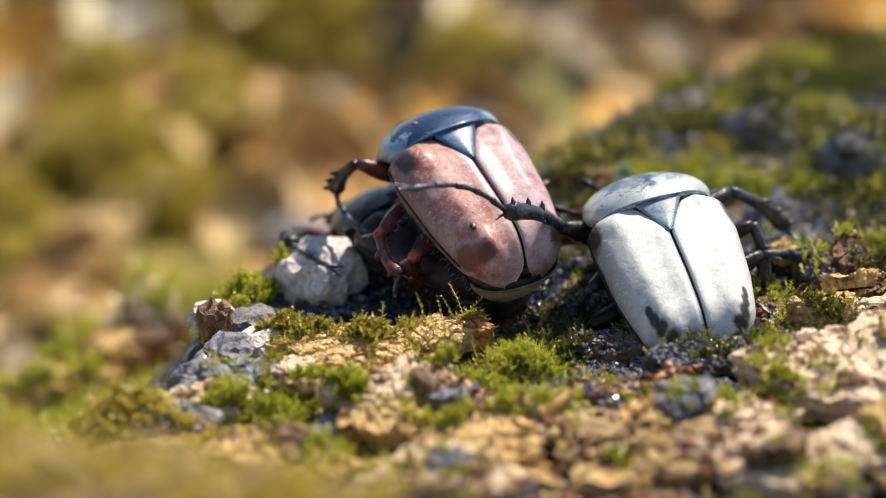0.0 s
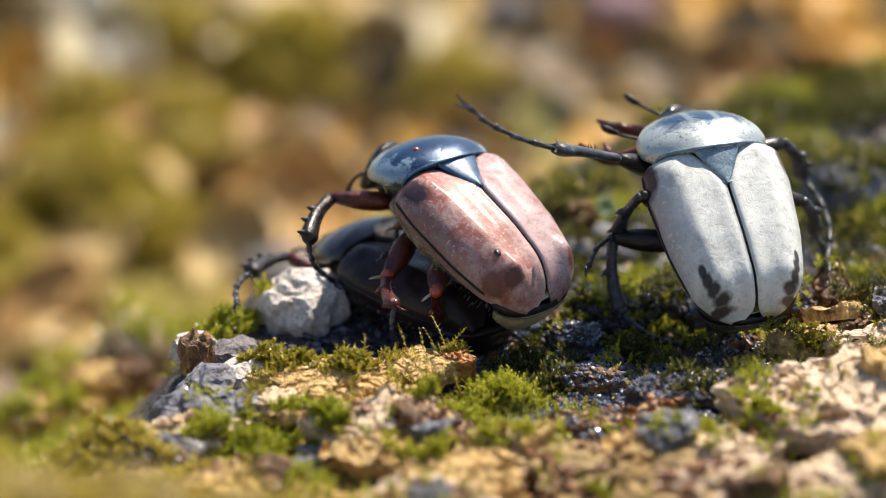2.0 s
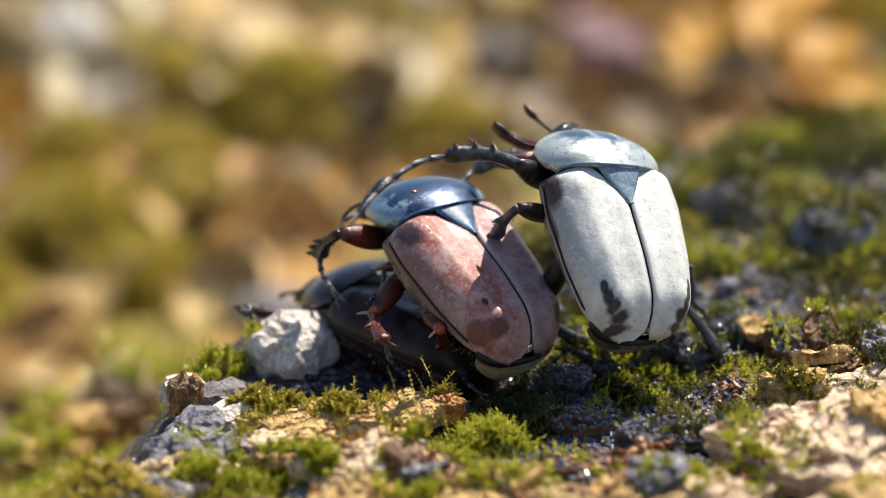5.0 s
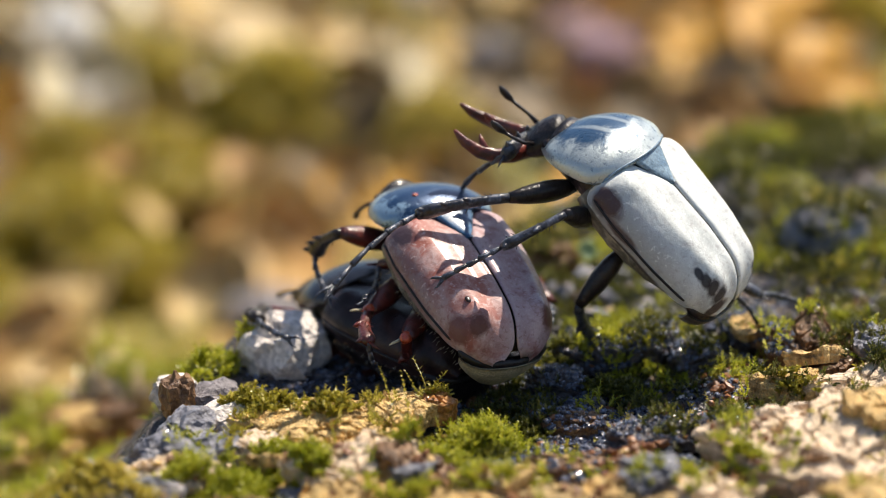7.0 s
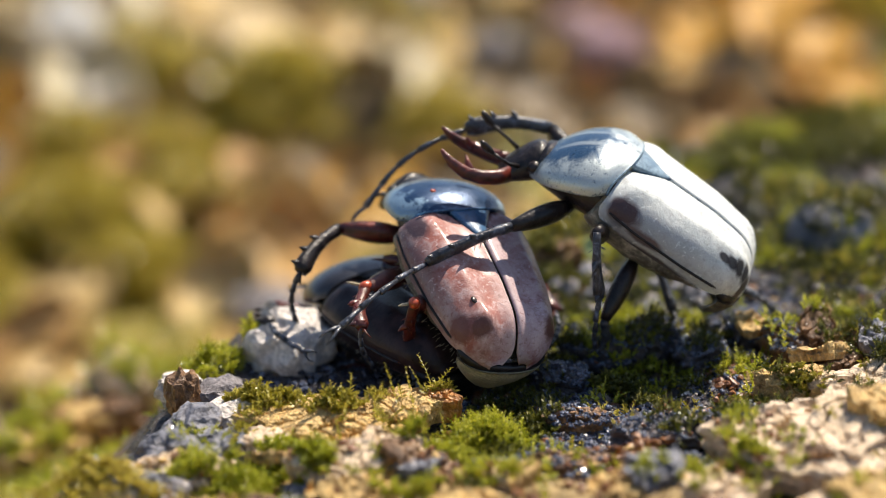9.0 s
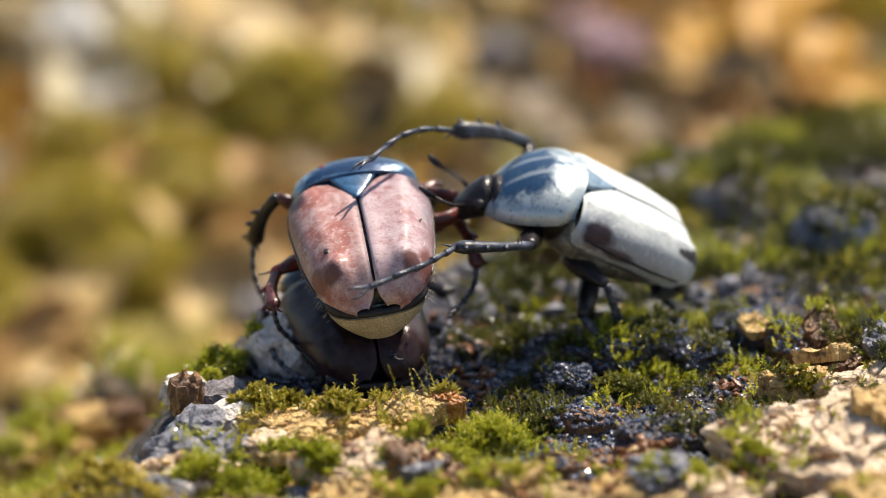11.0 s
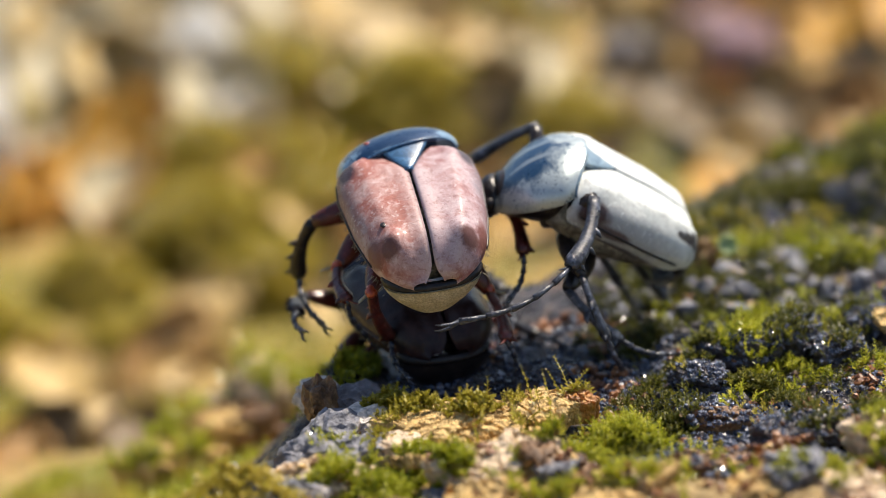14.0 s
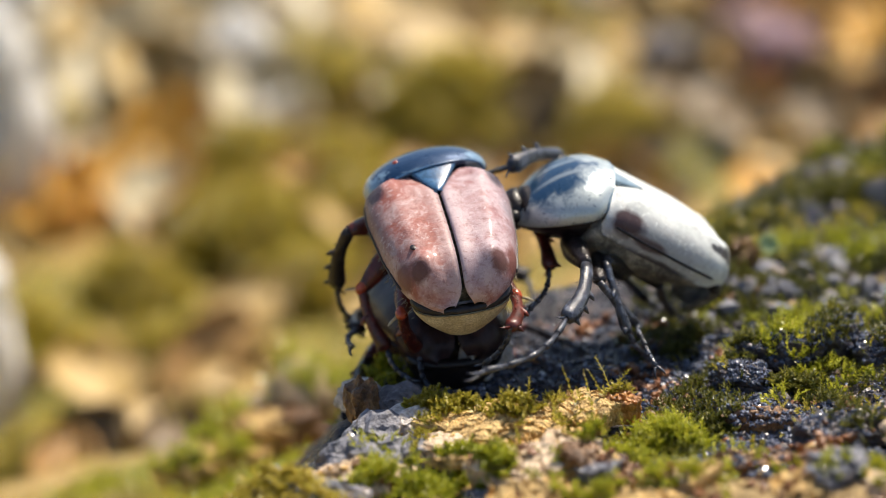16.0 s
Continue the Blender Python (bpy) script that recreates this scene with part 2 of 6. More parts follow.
stone_dark = spread("stone_dark", [(0.3, (0.05, 0.052, 0.07)), (0.46, (0.15, 0.155, 0.19)), (0.58, (0.28, 0.27, 0.29)), (0.68, (0.42, 0.25, 0.12)), (0.8, (0.52, 0.49, 0.47))], 0.35, 0.5, 2.5, 0.4, 0.9, 0.2)
# wet black crumbs; the pale blue stops are sky glints put into the colour
wet_crumb_glint = spread("wet_crumb_glint", [(0.3, (0.007, 0.007, 0.011)), (0.42, (0.05, 0.06, 0.09)), (0.52, (0.18, 0.21, 0.30)), (0.61, (0.08, 0.05, 0.04)), (0.70, (0.34, 0.41, 0.54)), (0.82, (0.52, 0.56, 0.62))], 1.3, 0.10, 4.0, 0.3, 1.0, 0.6)
wet_wood = spread("wet_wood", [(0.3, (0.012, 0.010, 0.012)), (0.5, (0.05, 0.042, 0.045)), (0.7, (0.15, 0.12, 0.11))], 0.8, 0.42, 3.0, 0.25, 0.9, 0.15)
# for tiny glossy beads, added only to throw sun glints off the wet ground
glint_bead = spread("glint_bead", [(0.3, (0.02, 0.024, 0.034)), (0.7, (0.10, 0.12, 0.16))], 1.0, 0.02, 3.0, 0.02, 0.1, 1.0)
rust_crumb = spread("rust_crumb", [(0.3, (0.06, 0.02, 0.008)), (0.55, (0.26, 0.10, 0.03)), (0.78, (0.46, 0.26, 0.12))], 0.7, 0.4, 4.0, 0.12, 0.6, 0.3)


def foliage(name, a, b2, c2, rough=0.33):
    """Small leaves, coloured leaf by leaf, that let light through."""
    m, t, b = material(name, rough)
    g = t.nodes.new("ShaderNodeNewGeometry")
    n = noise_node(t, 0.12, 3.0)
    fac = calc(t, "ADD", calc(t, "MULTIPLY", g.outputs["Random Per Island"], 0.5), calc(t, "MULTIPLY", n.outputs["Fac"], 0.55), True)
    c = ramp(t, fac, [(0.2, a), (0.5, b2), (0.85, c2)])
    t.links.new(c, b.inputs["Base Color"])
    thin = t.nodes.new("ShaderNodeBsdfTranslucent")
    t.links.new(c, thin.inputs["Color"])
    both = t.nodes.new("ShaderNodeMixShader")
    both.inputs["Fac"].default_value = 0.4
    t.links.new(b.outputs["BSDF"], both.inputs[1])
    t.links.new(thin.outputs["BSDF"], both.inputs[2])
    t.links.new(both.outputs["Shader"], t.nodes["Material Output"].inputs["Surface"])
    return m


moss_green = foliage("moss_green", (0.12, 0.16, 0.010), (0.34, 0.36, 0.018), (0.62, 0.58, 0.06))
moss_dark = foliage("moss_dark", (0.022, 0.032, 0.005), (0.075, 0.085, 0.010), (0.24, 0.22, 0.03))
moss_yellow = foliage("moss_yellow", (0.16, 0.15, 0.012), (0.38, 0.33, 0.03), (0.60, 0.50, 0.10))
moss_olive = foliage("moss_olive", (0.25, 0.21, 0.014), (0.50, 0.41, 0.05), (0.70, 0.58, 0.15))

from mathutils.bvhtree import BVHTree

# ---- mesh helpers; all shapes are worked out in millimetres ----
MM = 0.001


def mesh_of(name, verts, faces, mat, smooth=True):
    """A mesh from vertices in millimetres."""
    me = bpy.data.meshes.new(name)
    v = np.asarray(verts, dtype=np.float32) * MM
    me.from_pydata(v.tolist(), [], [tuple(int(i) for i in q) for q in faces])
    me.materials.append(mat)
    if smooth:
        me.polygons.foreach_set("use_smooth", [True] * len(me.polygons))
    me.update()
    return me


def part(name, data, parent, label=""):
    """Links mesh data as one object under a thing or a part."""
    ob = new(name, data)
    ob.parent = parent
    return tagged(ob, label)


def thing(name, label, category, m=None, group="", kind="", data=None):
    ob = tagged(new(name, data), label, category, group, kind)
    if m is not None:
        ob.matrix_basis = m
    return ob


def grid_faces(nu, nv, wrap=False, flip=False, offset=0):
    f = []
    for i in range(nu - 1):
        for j in range(nv if wrap else nv - 1):
            a, b = i * nv + j, i * nv + (j + 1) % nv
            c, d = (i + 1) * nv + (j + 1) % nv, (i + 1) * nv + j
            q = (a, d, c, b) if flip else (a, b, c, d)
            f.append(tuple(k + offset for k in q))
    return f


def shell(grid, thick):
    """A closed shell: the grid of points (nu x nv x 3) and the same pushed in by thick."""
    g = np.asarray(grid, float)
    nu, nv, _ = g.shape
    du = np.gradient(g, axis=0)
    dv = np.gradient(g, axis=1)
    n = np.cross(du, dv)
    n /= np.linalg.norm(n, axis=2, keepdims=True) + 1e-9
    if n[nu // 2, nv // 2, 2] < 0:
        n = -n
    inner = g - n * thick
    verts = np.concatenate([g.reshape(-1, 3), inner.reshape(-1, 3)])
    k = nu * nv
    flip = np.cross(du, dv)[nu // 2, nv // 2, 2] < 0
    f = grid_faces(nu, nv, flip=flip) + grid_faces(nu, nv, flip=not flip, offset=k)
    rim = [i * nv for i in range(nu)] + [(nu - 1) * nv + j for j in range(1, nv)] + \
          [i * nv + nv - 1 for i in range(nu - 2, -1, -1)] + [j for j in range(nv - 2, 0, -1)]
    for a, b in zip(rim, rim[1:] + rim[:1]):
        f.append((a, b, b + k, a + k))
    return verts, f


def tube(points, radii, n=8, flat=1.0):
    """A tapered tube with closed ends through points; flat squeezes it sideways."""
    p = np.asarray(points, float)
    t = np.gradient(p, axis=0)
    t /= np.linalg.norm(t, axis=1, keepdims=True) + 1e-9
    ref = np.array((1.0, 0.0, 0.0)) if abs(t[0, 0]) < 0.8 else np.array((0.0, 0.0, 1.0))
    verts, faces = [], []
    for i in range(len(p)):
        a = ref - t[i] * (ref @ t[i])
        a /= np.linalg.norm(a)
        ref = a
        b = np.cross(t[i], a)
        for k in range(n):
            w = 2 * math.pi * k / n
            verts.append(p[i] + radii[i] * (a * math.cos(w) * flat + b * math.sin(w)))
    faces = grid_faces(len(p), n, wrap=True)
    faces.append(tuple(range(n))[::-1])
    faces.append(tuple((len(p) - 1) * n + k for k in range(n)))
    return np.array(verts), faces


def joined(pieces):
    """Joins (verts, faces) pairs."""
    vs, fs, k = [], [], 0
    for v, f in pieces:
        vs.append(np.asarray(v, float))
        fs += [tuple(i + k for i in q) for q in f]
        k += len(v)
    return np.concatenate(vs), fs


def fbm(x, y, z=0.0, octaves=4, gain=0.5):
    s, a, f = 0.0, 1.0, 1.0
    for _ in range(octaves):
        s += a * noise.noise((x * f, y * f, z))
        a *= gain
        f *= 2.1
    return s


def quads_mesh(name, verts, mat):
    """A mesh of loose four-cornered leaves; verts is (count, 4, 3) in millimetres."""
    n = len(verts)
    me = bpy.data.meshes.new(name)
    me.vertices.add(n * 4)
    me.vertices.foreach_set("co", (np.asarray(verts, np.float32) * MM).ravel())
    me.loops.add(n * 4)
    me.loops.foreach_set("vertex_index", np.arange(n * 4, dtype=np.int32))
    me.polygons.add(n)
    me.polygons.foreach_set("loop_start", np.arange(0, n * 4, 4, dtype=np.int32))
    me.materials.append(mat)
    me.update(calc_edges=True)
    me.validate()
    return me


# ---- the ground: a rotten log's rounded top, then the forest floor behind it ----
CREST_Y = [-80, -17, 12, 38, 63, 74, 95, 140]
CREST_X = [-36, -24, -18, 8, 22, 40, 92, 190]


def ground(x, y, rough=True):
    """Height of the ground in millimetres at (x, y) in millimetres."""
    cx = np.interp(y, CREST_Y, CREST_X)
    d = max(0.0, (cx - x) * 0.62)
    if x > cx + 170:
        d = (x - cx - 170) * 0.62
    d += max(0.0, abs(y) - 320.0) * 0.62
    near, wide = 1.0 - math.exp(-(d / 7.0) ** 1.5), 1.0 - math.exp(-(d / 60.0) ** 2)
    top = max(-4.0, min(2.5, 0.03 * x)) + 1.5 * math.exp(-((y + 52) / 14.0) ** 2)
    top += 17.0 * math.exp(-((y + 72) / 13.0) ** 2) / (1 + math.exp(max(-40.0, min(40.0, x / 6.0))))
    far = max(abs(x), abs(y))
    z = top * (1 - near) - 17.0 * near - 29.0 * wide + 14.0 * fbm(x * 0.008, y * 0.008, 3.0, 3) * min(1.0, far / 200.0) * wide
    if rough and far < 400:
        z += 1.1 * fbm(x * 0.11, y * 0.11, 7.0, 3) + (0.45 * fbm(x * 0.55, y * 0.55, 1.0, 3, 0.6) if far < 130 else 0)
        r = noise.noise((x * 0.20 + 4, y * 0.20, 9.0))
        z += 0.9 * max(0.0, 0.25 - abs(r)) * -4.0 * 0.35
    return z


def axis(lo, hi, step, far):
    """Even steps from lo to hi, then ever longer ones out to far."""
    a = list(np.arange(lo, hi + step, step))
    s, x = step, a[-1]
    while x < far:
        s *= 1.22
        x += s
        a.append(x)
    s, x = step, a[0]
    while x > -far:
        s *= 1.22
        x -= s
        a.insert(0, x)
    return a


def build_ground():
    xs, ys = axis(-48, 72, 0.55, 60000.0), axis(-86, 84, 0.6, 60000.0)
    verts = [(x, y, ground(x, y)) for x in xs for y in ys]
    me = mesh_of("ground", verts, grid_faces(len(xs), len(ys), flip=True), ground_mat)
    return tagged(new("ground", me), "dark damp rotten bark with crumbs, falling away to mossy forest floor", "ground", kind="structure")


def ground_material():
    m, t, b = material("ground", 0.6)
    big = noise_node(t, 0.045, 4.0, 0.6, 0.5)
    mid = noise_node(t, 0.5, 5.0, 0.7, 0.3)
    fine = noise_node(t, 3.5, 4.0, 0.7)
    soil = ramp(t, mid.outputs["Fac"], [(0.30, (0.008, 0.008, 0.011)), (0.48, (0.028, 0.027, 0.036)), (0.58, (0.075, 0.062, 0.065)), (0.64, (0.14, 0.075, 0.04)), (0.78, (0.26, 0.21, 0.17))])
    litter = ramp(t, big.outputs["Fac"], [(0.30, (0.13, 0.13, 0.014)), (0.44, (0.30, 0.25, 0.04)), (0.54, (0.50, 0.33, 0.09)), (0.66, (0.64, 0.42, 0.15)), (0.78, (0.34, 0.20, 0.13))])
    tc = t.nodes.new("ShaderNodeTexCoord")
    sp = t.nodes.new("ShaderNodeSeparateXYZ")
    t.links.new(tc.outputs["Object"], sp.inputs["Vector"])
    low = ramp(t, calc(t, "ADD", calc(t, "MULTIPLY", sp.outputs["Z"], -40.0), -0.05, True), [(0.2, (0, 0, 0)), (0.8, (1, 1, 1))])
    c = mix(t, low, soil, litter)
    c = mix(t, 0.5, c, ramp(t, fine.outputs["Fac"], [(0.3, (0.45, 0.45, 0.45)), (0.7, (1.3, 1.3, 1.3))]), "MULTIPLY")
    t.links.new(c, b.inputs["Base Color"])
    wet = ramp(t, mid.outputs["Fac"], [(0.42, (0.12, 0.12, 0.12)), (0.64, (0.6, 0.6, 0.6))])
    t.links.new(wet, b.inputs["Roughness"])
    bump(t, b, calc(t, "ADD", mid.outputs["Fac"], calc(t, "MULTIPLY", fine.outputs["Fac"], 0.6)), 0.9, 0.6)
    return m


ground_mat = ground_material()
build_ground()

# ---- beetles, in millimetres: y to the head, x to the right, z up; the root lies where the wing cases begin ----
BULK = 0.93
BY = [-14.2, -13.2, -11.0, -8.0, -3.0, 0.5]
BG = [0.58, 0.80, 1.02, 1.10, 1.02, 0.84]
BW = [4.0, 4.4, 5.05, 5.7, 6.2, 5.95]


def smooth_interp(x, xs, ys):
    """Interp with eased slopes (three taps)."""
    h = 0.5
    return (np.interp(x - h, xs, ys) + 2 * np.interp(x, xs, ys) + np.interp(x + h, xs, ys)) / 4


def wing(side, knob=0.5):
    nu, nv = 52, 34
    g = np.zeros((nu, nv, 3))
    for i in range(nu):
        u = i / (nu - 1)
        y = 0.45 - 14.75 * (u ** 1.0)
        w = smooth_interp(y, BY, BW)
        h = 2.75 * smooth_interp(y, BY, BG)
        inner, sag = 0.11, 0.0
        if y > -3.6:
            inner = 0.11 + 2.25 * ((y + 3.6) / 4.05) ** 1.2
        if y < -11.4:
            # each case ends in its own rounded tip
            e = min(1.0, (-11.4 - y) / 2.9)
            arc = math.sqrt(max(0.0, 1 - e * e))
            tip = 1.7
            inner = 0.11 + 0.7 * (1 - math.sqrt(max(0.0, 1 - max(0.0, (e - 0.72) / 0.28) ** 2)))
            w = tip + 0.15 + (w - tip - 0.15) * arc
            h *= 0.35 + 0.65 * arc
            sag = 1.1 * (1 - arc)
        if y > -0.6:
            e = (y + 0.6) / 1.05
            w -= 0.9 * e * e
        for j in range(nv):
            v = j / (nv - 1)
            if v < 0.82:
                a = v / 0.82
                x = inner + (w - inner) * math.sin(a * math.pi / 2)
                z = h * max(0.0, 1 - (x / (w + 0.02)) ** 3.4) ** 0.55
                z += 0.16 * math.exp(-((x - w * 0.62) / 0.6) ** 2) * h / 3.0 - 0.16 * math.exp(-((x - w * 0.3) / 0.7) ** 2) * (0.4 + 0.6 * u)
                z += knob * math.exp(-((x - 2.9) / 1.0) ** 2 - ((y + 12.1) / 1.1) ** 2)
                z += 0.3 * math.exp(-((x - 4.4) / 0.8) ** 2 - ((y + 1.4) / 1.0) ** 2)
            else:
                a = (v - 0.82) / 0.18
                x = w - 0.5 * a * a
                z = -1.5 * a * smooth_interp(y, BY, [0.35, 0.7, 1, 1, 1, 0.9])
            y2 = y
            if y > -0.6:
                z -= 0.35 * ((y + 0.6) / 1.05) ** 2
            g[i, j] = (side * x, y2, z - sag)
    # the edge at the seam turns down
    for i in range(nu):
        g[i, 0, 2] -= 0.15
    return shell(g, 0.28)


def wing_edge(side):
    """Glossy bead along the outer edge of a wing case."""
    pts = []
    for i in range(30):
        y = -0.4 - 11.2 * i / 29
        pts.append((side * (smooth_interp(y, BY, BW) + 0.02), y, -0.15 - 0.2 * (i / 29)))
    return tube(pts, [0.06] + [0.13] * 28 + [0.06], 6)


PY = [-0.35, 0.2, 1.4, 3.0, 4.8, 6.4, 7.6, 8.3]
PW = [4.8, 5.15, 5.5, 5.6, 5.2, 4.3, 3.15, 2.0]
PH = [2.15, 2.45, 2.85, 3.0, 2.75, 2.25, 1.65, 1.0]
PB = [0.55, 0.55, 0.45, 0.30, 0.0, -0.45, -0.9, -1.2]
PU = [-1.75, -1.7, 0.3, 0.9, 1.0, 0.9, 0.7, 0.3]


def arch(y, a):
    """Point on the shield's top at length y, a from -1 to 1 across."""
    w, h, z = (smooth_interp(y, PY, v) for v in (PW, PH, PB))
    s = math.sin(a * math.pi / 2)
    hind = max(0.0, 1 - (y + 0.35) / 2.5)
    return w * s, y + 1.4 * hind * s * s, z + h * max(0.0, 1 - s * s) ** 0.45


def pronotum_shape():
    """A domed shield: closed sections with rounded sides, thin along its hind edge."""
    n, k = 34, 30
    verts = []
    for i in range(n):
        u = i / (n - 1)
        y = -0.35 + 8.65 * (0.5 - 0.5 * math.cos(math.pi * u)) ** 0.9
        w, z = smooth_interp(y, PY, PW), smooth_interp(y, PY, PB)
        under = smooth_interp(y, PY, PU)
        for j in range(k):
            verts.append(arch(y, -1 + 2 * j / (k - 1)))
        for j in range(1, k - 1):
            s = math.sin((1 - 2 * j / (k - 1)) * math.pi / 2)
            hind = max(0.0, 1 - (y + 0.35) / 2.5)
            verts.append((w * s, y + 1.4 * hind * s * s, z - under * max(0.0, 1 - s * s) ** 0.5))
    m = 2 * k - 2
    faces = grid_faces(n, m, wrap=True)
    faces.append(tuple(range(m))[::-1])
    faces.append(tuple((n - 1) * m + j for j in range(m)))
    return np.array(verts), faces


def pronotum_rim():
    """Fine raised bead along the hind edge."""
    pts = []
    for k in range(29):
        x, y, z = arch(-0.2, (-1 + 2 * k / 28) * 0.97)
        pts.append((x, y - 0.08, z - 0.12))
    return tube(pts, [0.12] * 29, 6)


def scutellum_shape():
    nu, nv = 14, 11
    g = np.zeros((nu, nv, 3))
    for i in range(nu):
        u = i / (nu - 1)
        y = 0.75 - 4.2 * u
        w = 2.36 * (1 - u) ** 0.85 + 0.03
        for j in range(nv):
            a = -1 + 2 * j / (nv - 1)
            g[i, j] = (w * a, y, 2.62 + 0.28 * (1 - a * a) * (1 - 0.5 * u) + 0.15 * u)
    return shell(g, 0.5)


def loft(rows, n=20):
    """Closed body of elliptic rings: rows of (y, half width, top, bottom)."""
    verts, faces = [], []
    for y, w, zt, zb in rows:
        for k in range(n):
            a = 2 * math.pi * k / n
            c, s = math.cos(a), math.sin(a)
            verts.append((w * c, y, (zt + zb) / 2 + (zt - zb) / 2 * s))
    faces = grid_faces(len(rows), n, wrap=True, flip=True)
    faces.append(tuple(range(n)))
    faces.append(tuple((len(rows) - 1) * n + k for k in range(n))[::-1])
    return np.array(verts), faces


def belly_shape():
    rows = []
    for i in range(30):
        u = i / 29
        y = 0.6 - 13.4 * u
        w = smooth_interp(y, BY, BW) * 0.93 - 0.2
        seg = 0.16 * abs(math.sin(y * 1.55))
        zb = -4.6 * math.sin(math.pi * min(1.0, 0.30 + 0.62 * u)) ** 0.7 + seg
        zt = 0.2 + 0.9 * smooth_interp(y, BY, BG) - 1.2 * max(0.0, u - 0.8) / 0.2
        rows.append((y, w, zt, zb))
    return loft(rows, 24)


def thorax_shape():
    rows = []
    for i in range(16):
        u = i / 15
        rows.append((0.8 + 7.0 * u, 4.3 - 2.0 * u ** 1.8, 2.0 - 0.8 * u, -4.0 + 1.7 * u ** 1.3))
    return loft(rows, 20)


def pygidium_shape():
    nu, nv = 12, 17
    g = np.zeros((nu, nv, 3))
    for i in range(nu):
        u = i / (nu - 1)
        for j in range(nv):
            a = -1 + 2 * j / (nv - 1)
            w = 3.9 * (1 - 0.62 * u ** 1.5)
            g[i, j] = (w * math.sin(a * math.pi / 2), -12.0 - (2.3 - 0.9 * u * u) * max(0.1, math.cos(a * math.pi / 2)) ** 0.6, -1.5 - 2.9 * u)
    return shell(g, 0.3)


def tail_band():
    """Dark last ring between the wing cases and the tail plate."""
    pts = []
    for k in range(25):
        a = math.pi * (-1 + 2 * k / 24) / 2
        pts.append((3.9 * math.sin(a), -12.0 - 2.0 * max(0.0, math.cos(a)) ** 0.7, -1.0 - 0.5 * math.cos(a)))
    return tube(pts, [0.25] + [0.5] * 23 + [0.25], 8)


def head_shape():
    rows = [(7.4, 1.7, 1.2, -2.0), (8.0, 2.0, 1.35, -2.1), (9.0, 1.95, 1.1, -2.1), (10.0, 1.9, 0.55, -2.0),
            (10.9, 1.75, 0.0, -1.9), (11.5, 1.45, -0.5, -1.7), (11.8, 0.9, -0.8, -1.5)]
    return loft(rows, 16)


def ball(r, at, n=8):
    rows = [(at[1] + r * math.cos(math.pi * i / n), max(0.01, r * math.sin(math.pi * i / n)), at[2] + r * math.sin(math.pi * i / n) * 1.0, at[2] - r * math.sin(math.pi * i / n)) for i in range(n, -1, -1)]
    v, f = loft(rows, 10)
    v[:, 0] += at[0]
    return v, f


def horn_shape(side):
    """An antler: out, forward and up, with a side tine."""
    pts = [(side * 1.2, 10.8, -0.9), (side * 1.9, 11.9, -0.8), (side * 2.4, 13.2, -0.4), (side * 2.6, 14.5, 0.3), (side * 2.4, 15.6, 1.3), (side * 2.1, 16.3, 2.4)]
    a = tube(pts, [0.75, 0.72, 0.66, 0.6, 0.45, 0.16], 9, 0.75)
    b = tube([(side * 2.5, 13.9, 0.1), (side * 2.0, 14.2, 0.8), (side * 1.7, 14.3, 1.5)], [0.45, 0.3, 0.08], 7)
    return joined([a, b])


def antenna_shape(side, folded):
    if folded:
        return tube([(side * 1.7, 10.0, -0.2), (side * 2.3, 10.8, -0.3), (side * 2.4, 11.6, -0.6), (side * 2.2, 12.3, -0.9)], [0.22, 0.15, 0.2, 0.3], 6)
    pts = [(side * 1.7, 10.0, 0.0), (side * 2.3, 10.7, 0.6), (side * 2.5, 11.4, 1.3), (side * 2.6, 12.0, 2.0)]
    stem = tube(pts, [0.22, 0.15, 0.14, 0.16], 6)
    club = tube([(side * 2.6, 11.9, 1.9), (side * 2.7, 12.3, 2.4), (side * 2.8, 12.6, 2.9), (side * 2.8, 12.8, 3.3)], [0.2, 0.36, 0.34, 0.12], 7, 0.7)
    return joined([stem, club])


def femur_shape(l, r):
    pts = [(0, l * k / 8, 0.0) for k in range(9)]
    return tube(pts, [r * v for v in (0.55, 0.8, 0.95, 1.0, 1.0, 0.93, 0.82, 0.66, 0.5)], 10, 0.8)


def tibia_shape(l, r, teeth):
    pts = [(0, l * k / 10, 0.07 * l * math.sin(math.pi * k / 10)) for k in range(11)]
    ps = [tube(pts, [r * v for v in (0.62, 0.7, 0.66, 0.66, 0.7, 0.74, 0.78, 0.84, 0.92, 1.0, 0.7)], 10, 0.7)]
    for k in range(teeth):
        y = l * (0.42 + 0.5 * k / max(1, teeth - 1))
        z = 0.07 * l * math.sin(math.pi * y / l)
        ps.append(tube([(0, y - 0.1, z), (0, y + 0.2, z + r * 0.9), (0, y + 0.5, z + r * 1.35)], [0.42, 0.24, 0.05], 6))
    rng = random.Random(int(l * 10))
    for k in range(16):
        y, w = l * rng.uniform(0.15, 0.95), rng.uniform(0, 6.3)
        z = 0.07 * l * math.sin(math.pi * y / l)
        d = np.array((math.cos(w), 0.7, math.sin(w)))
        a = np.array((0, y, z)) + d * (0.7, 0, 0.7) * r * 0.8
        ps.append(tube([a, a + d * 0.2, a + d * 0.42], [0.05, 0.04, 0.01], 3))
    ps.append(tube([(0, l * 0.98, 0), (0.1, l + 0.5, -0.5), (0.15, l + 0.8, -0.9)], [0.16, 0.1, 0.03], 5))
    return joined(ps)


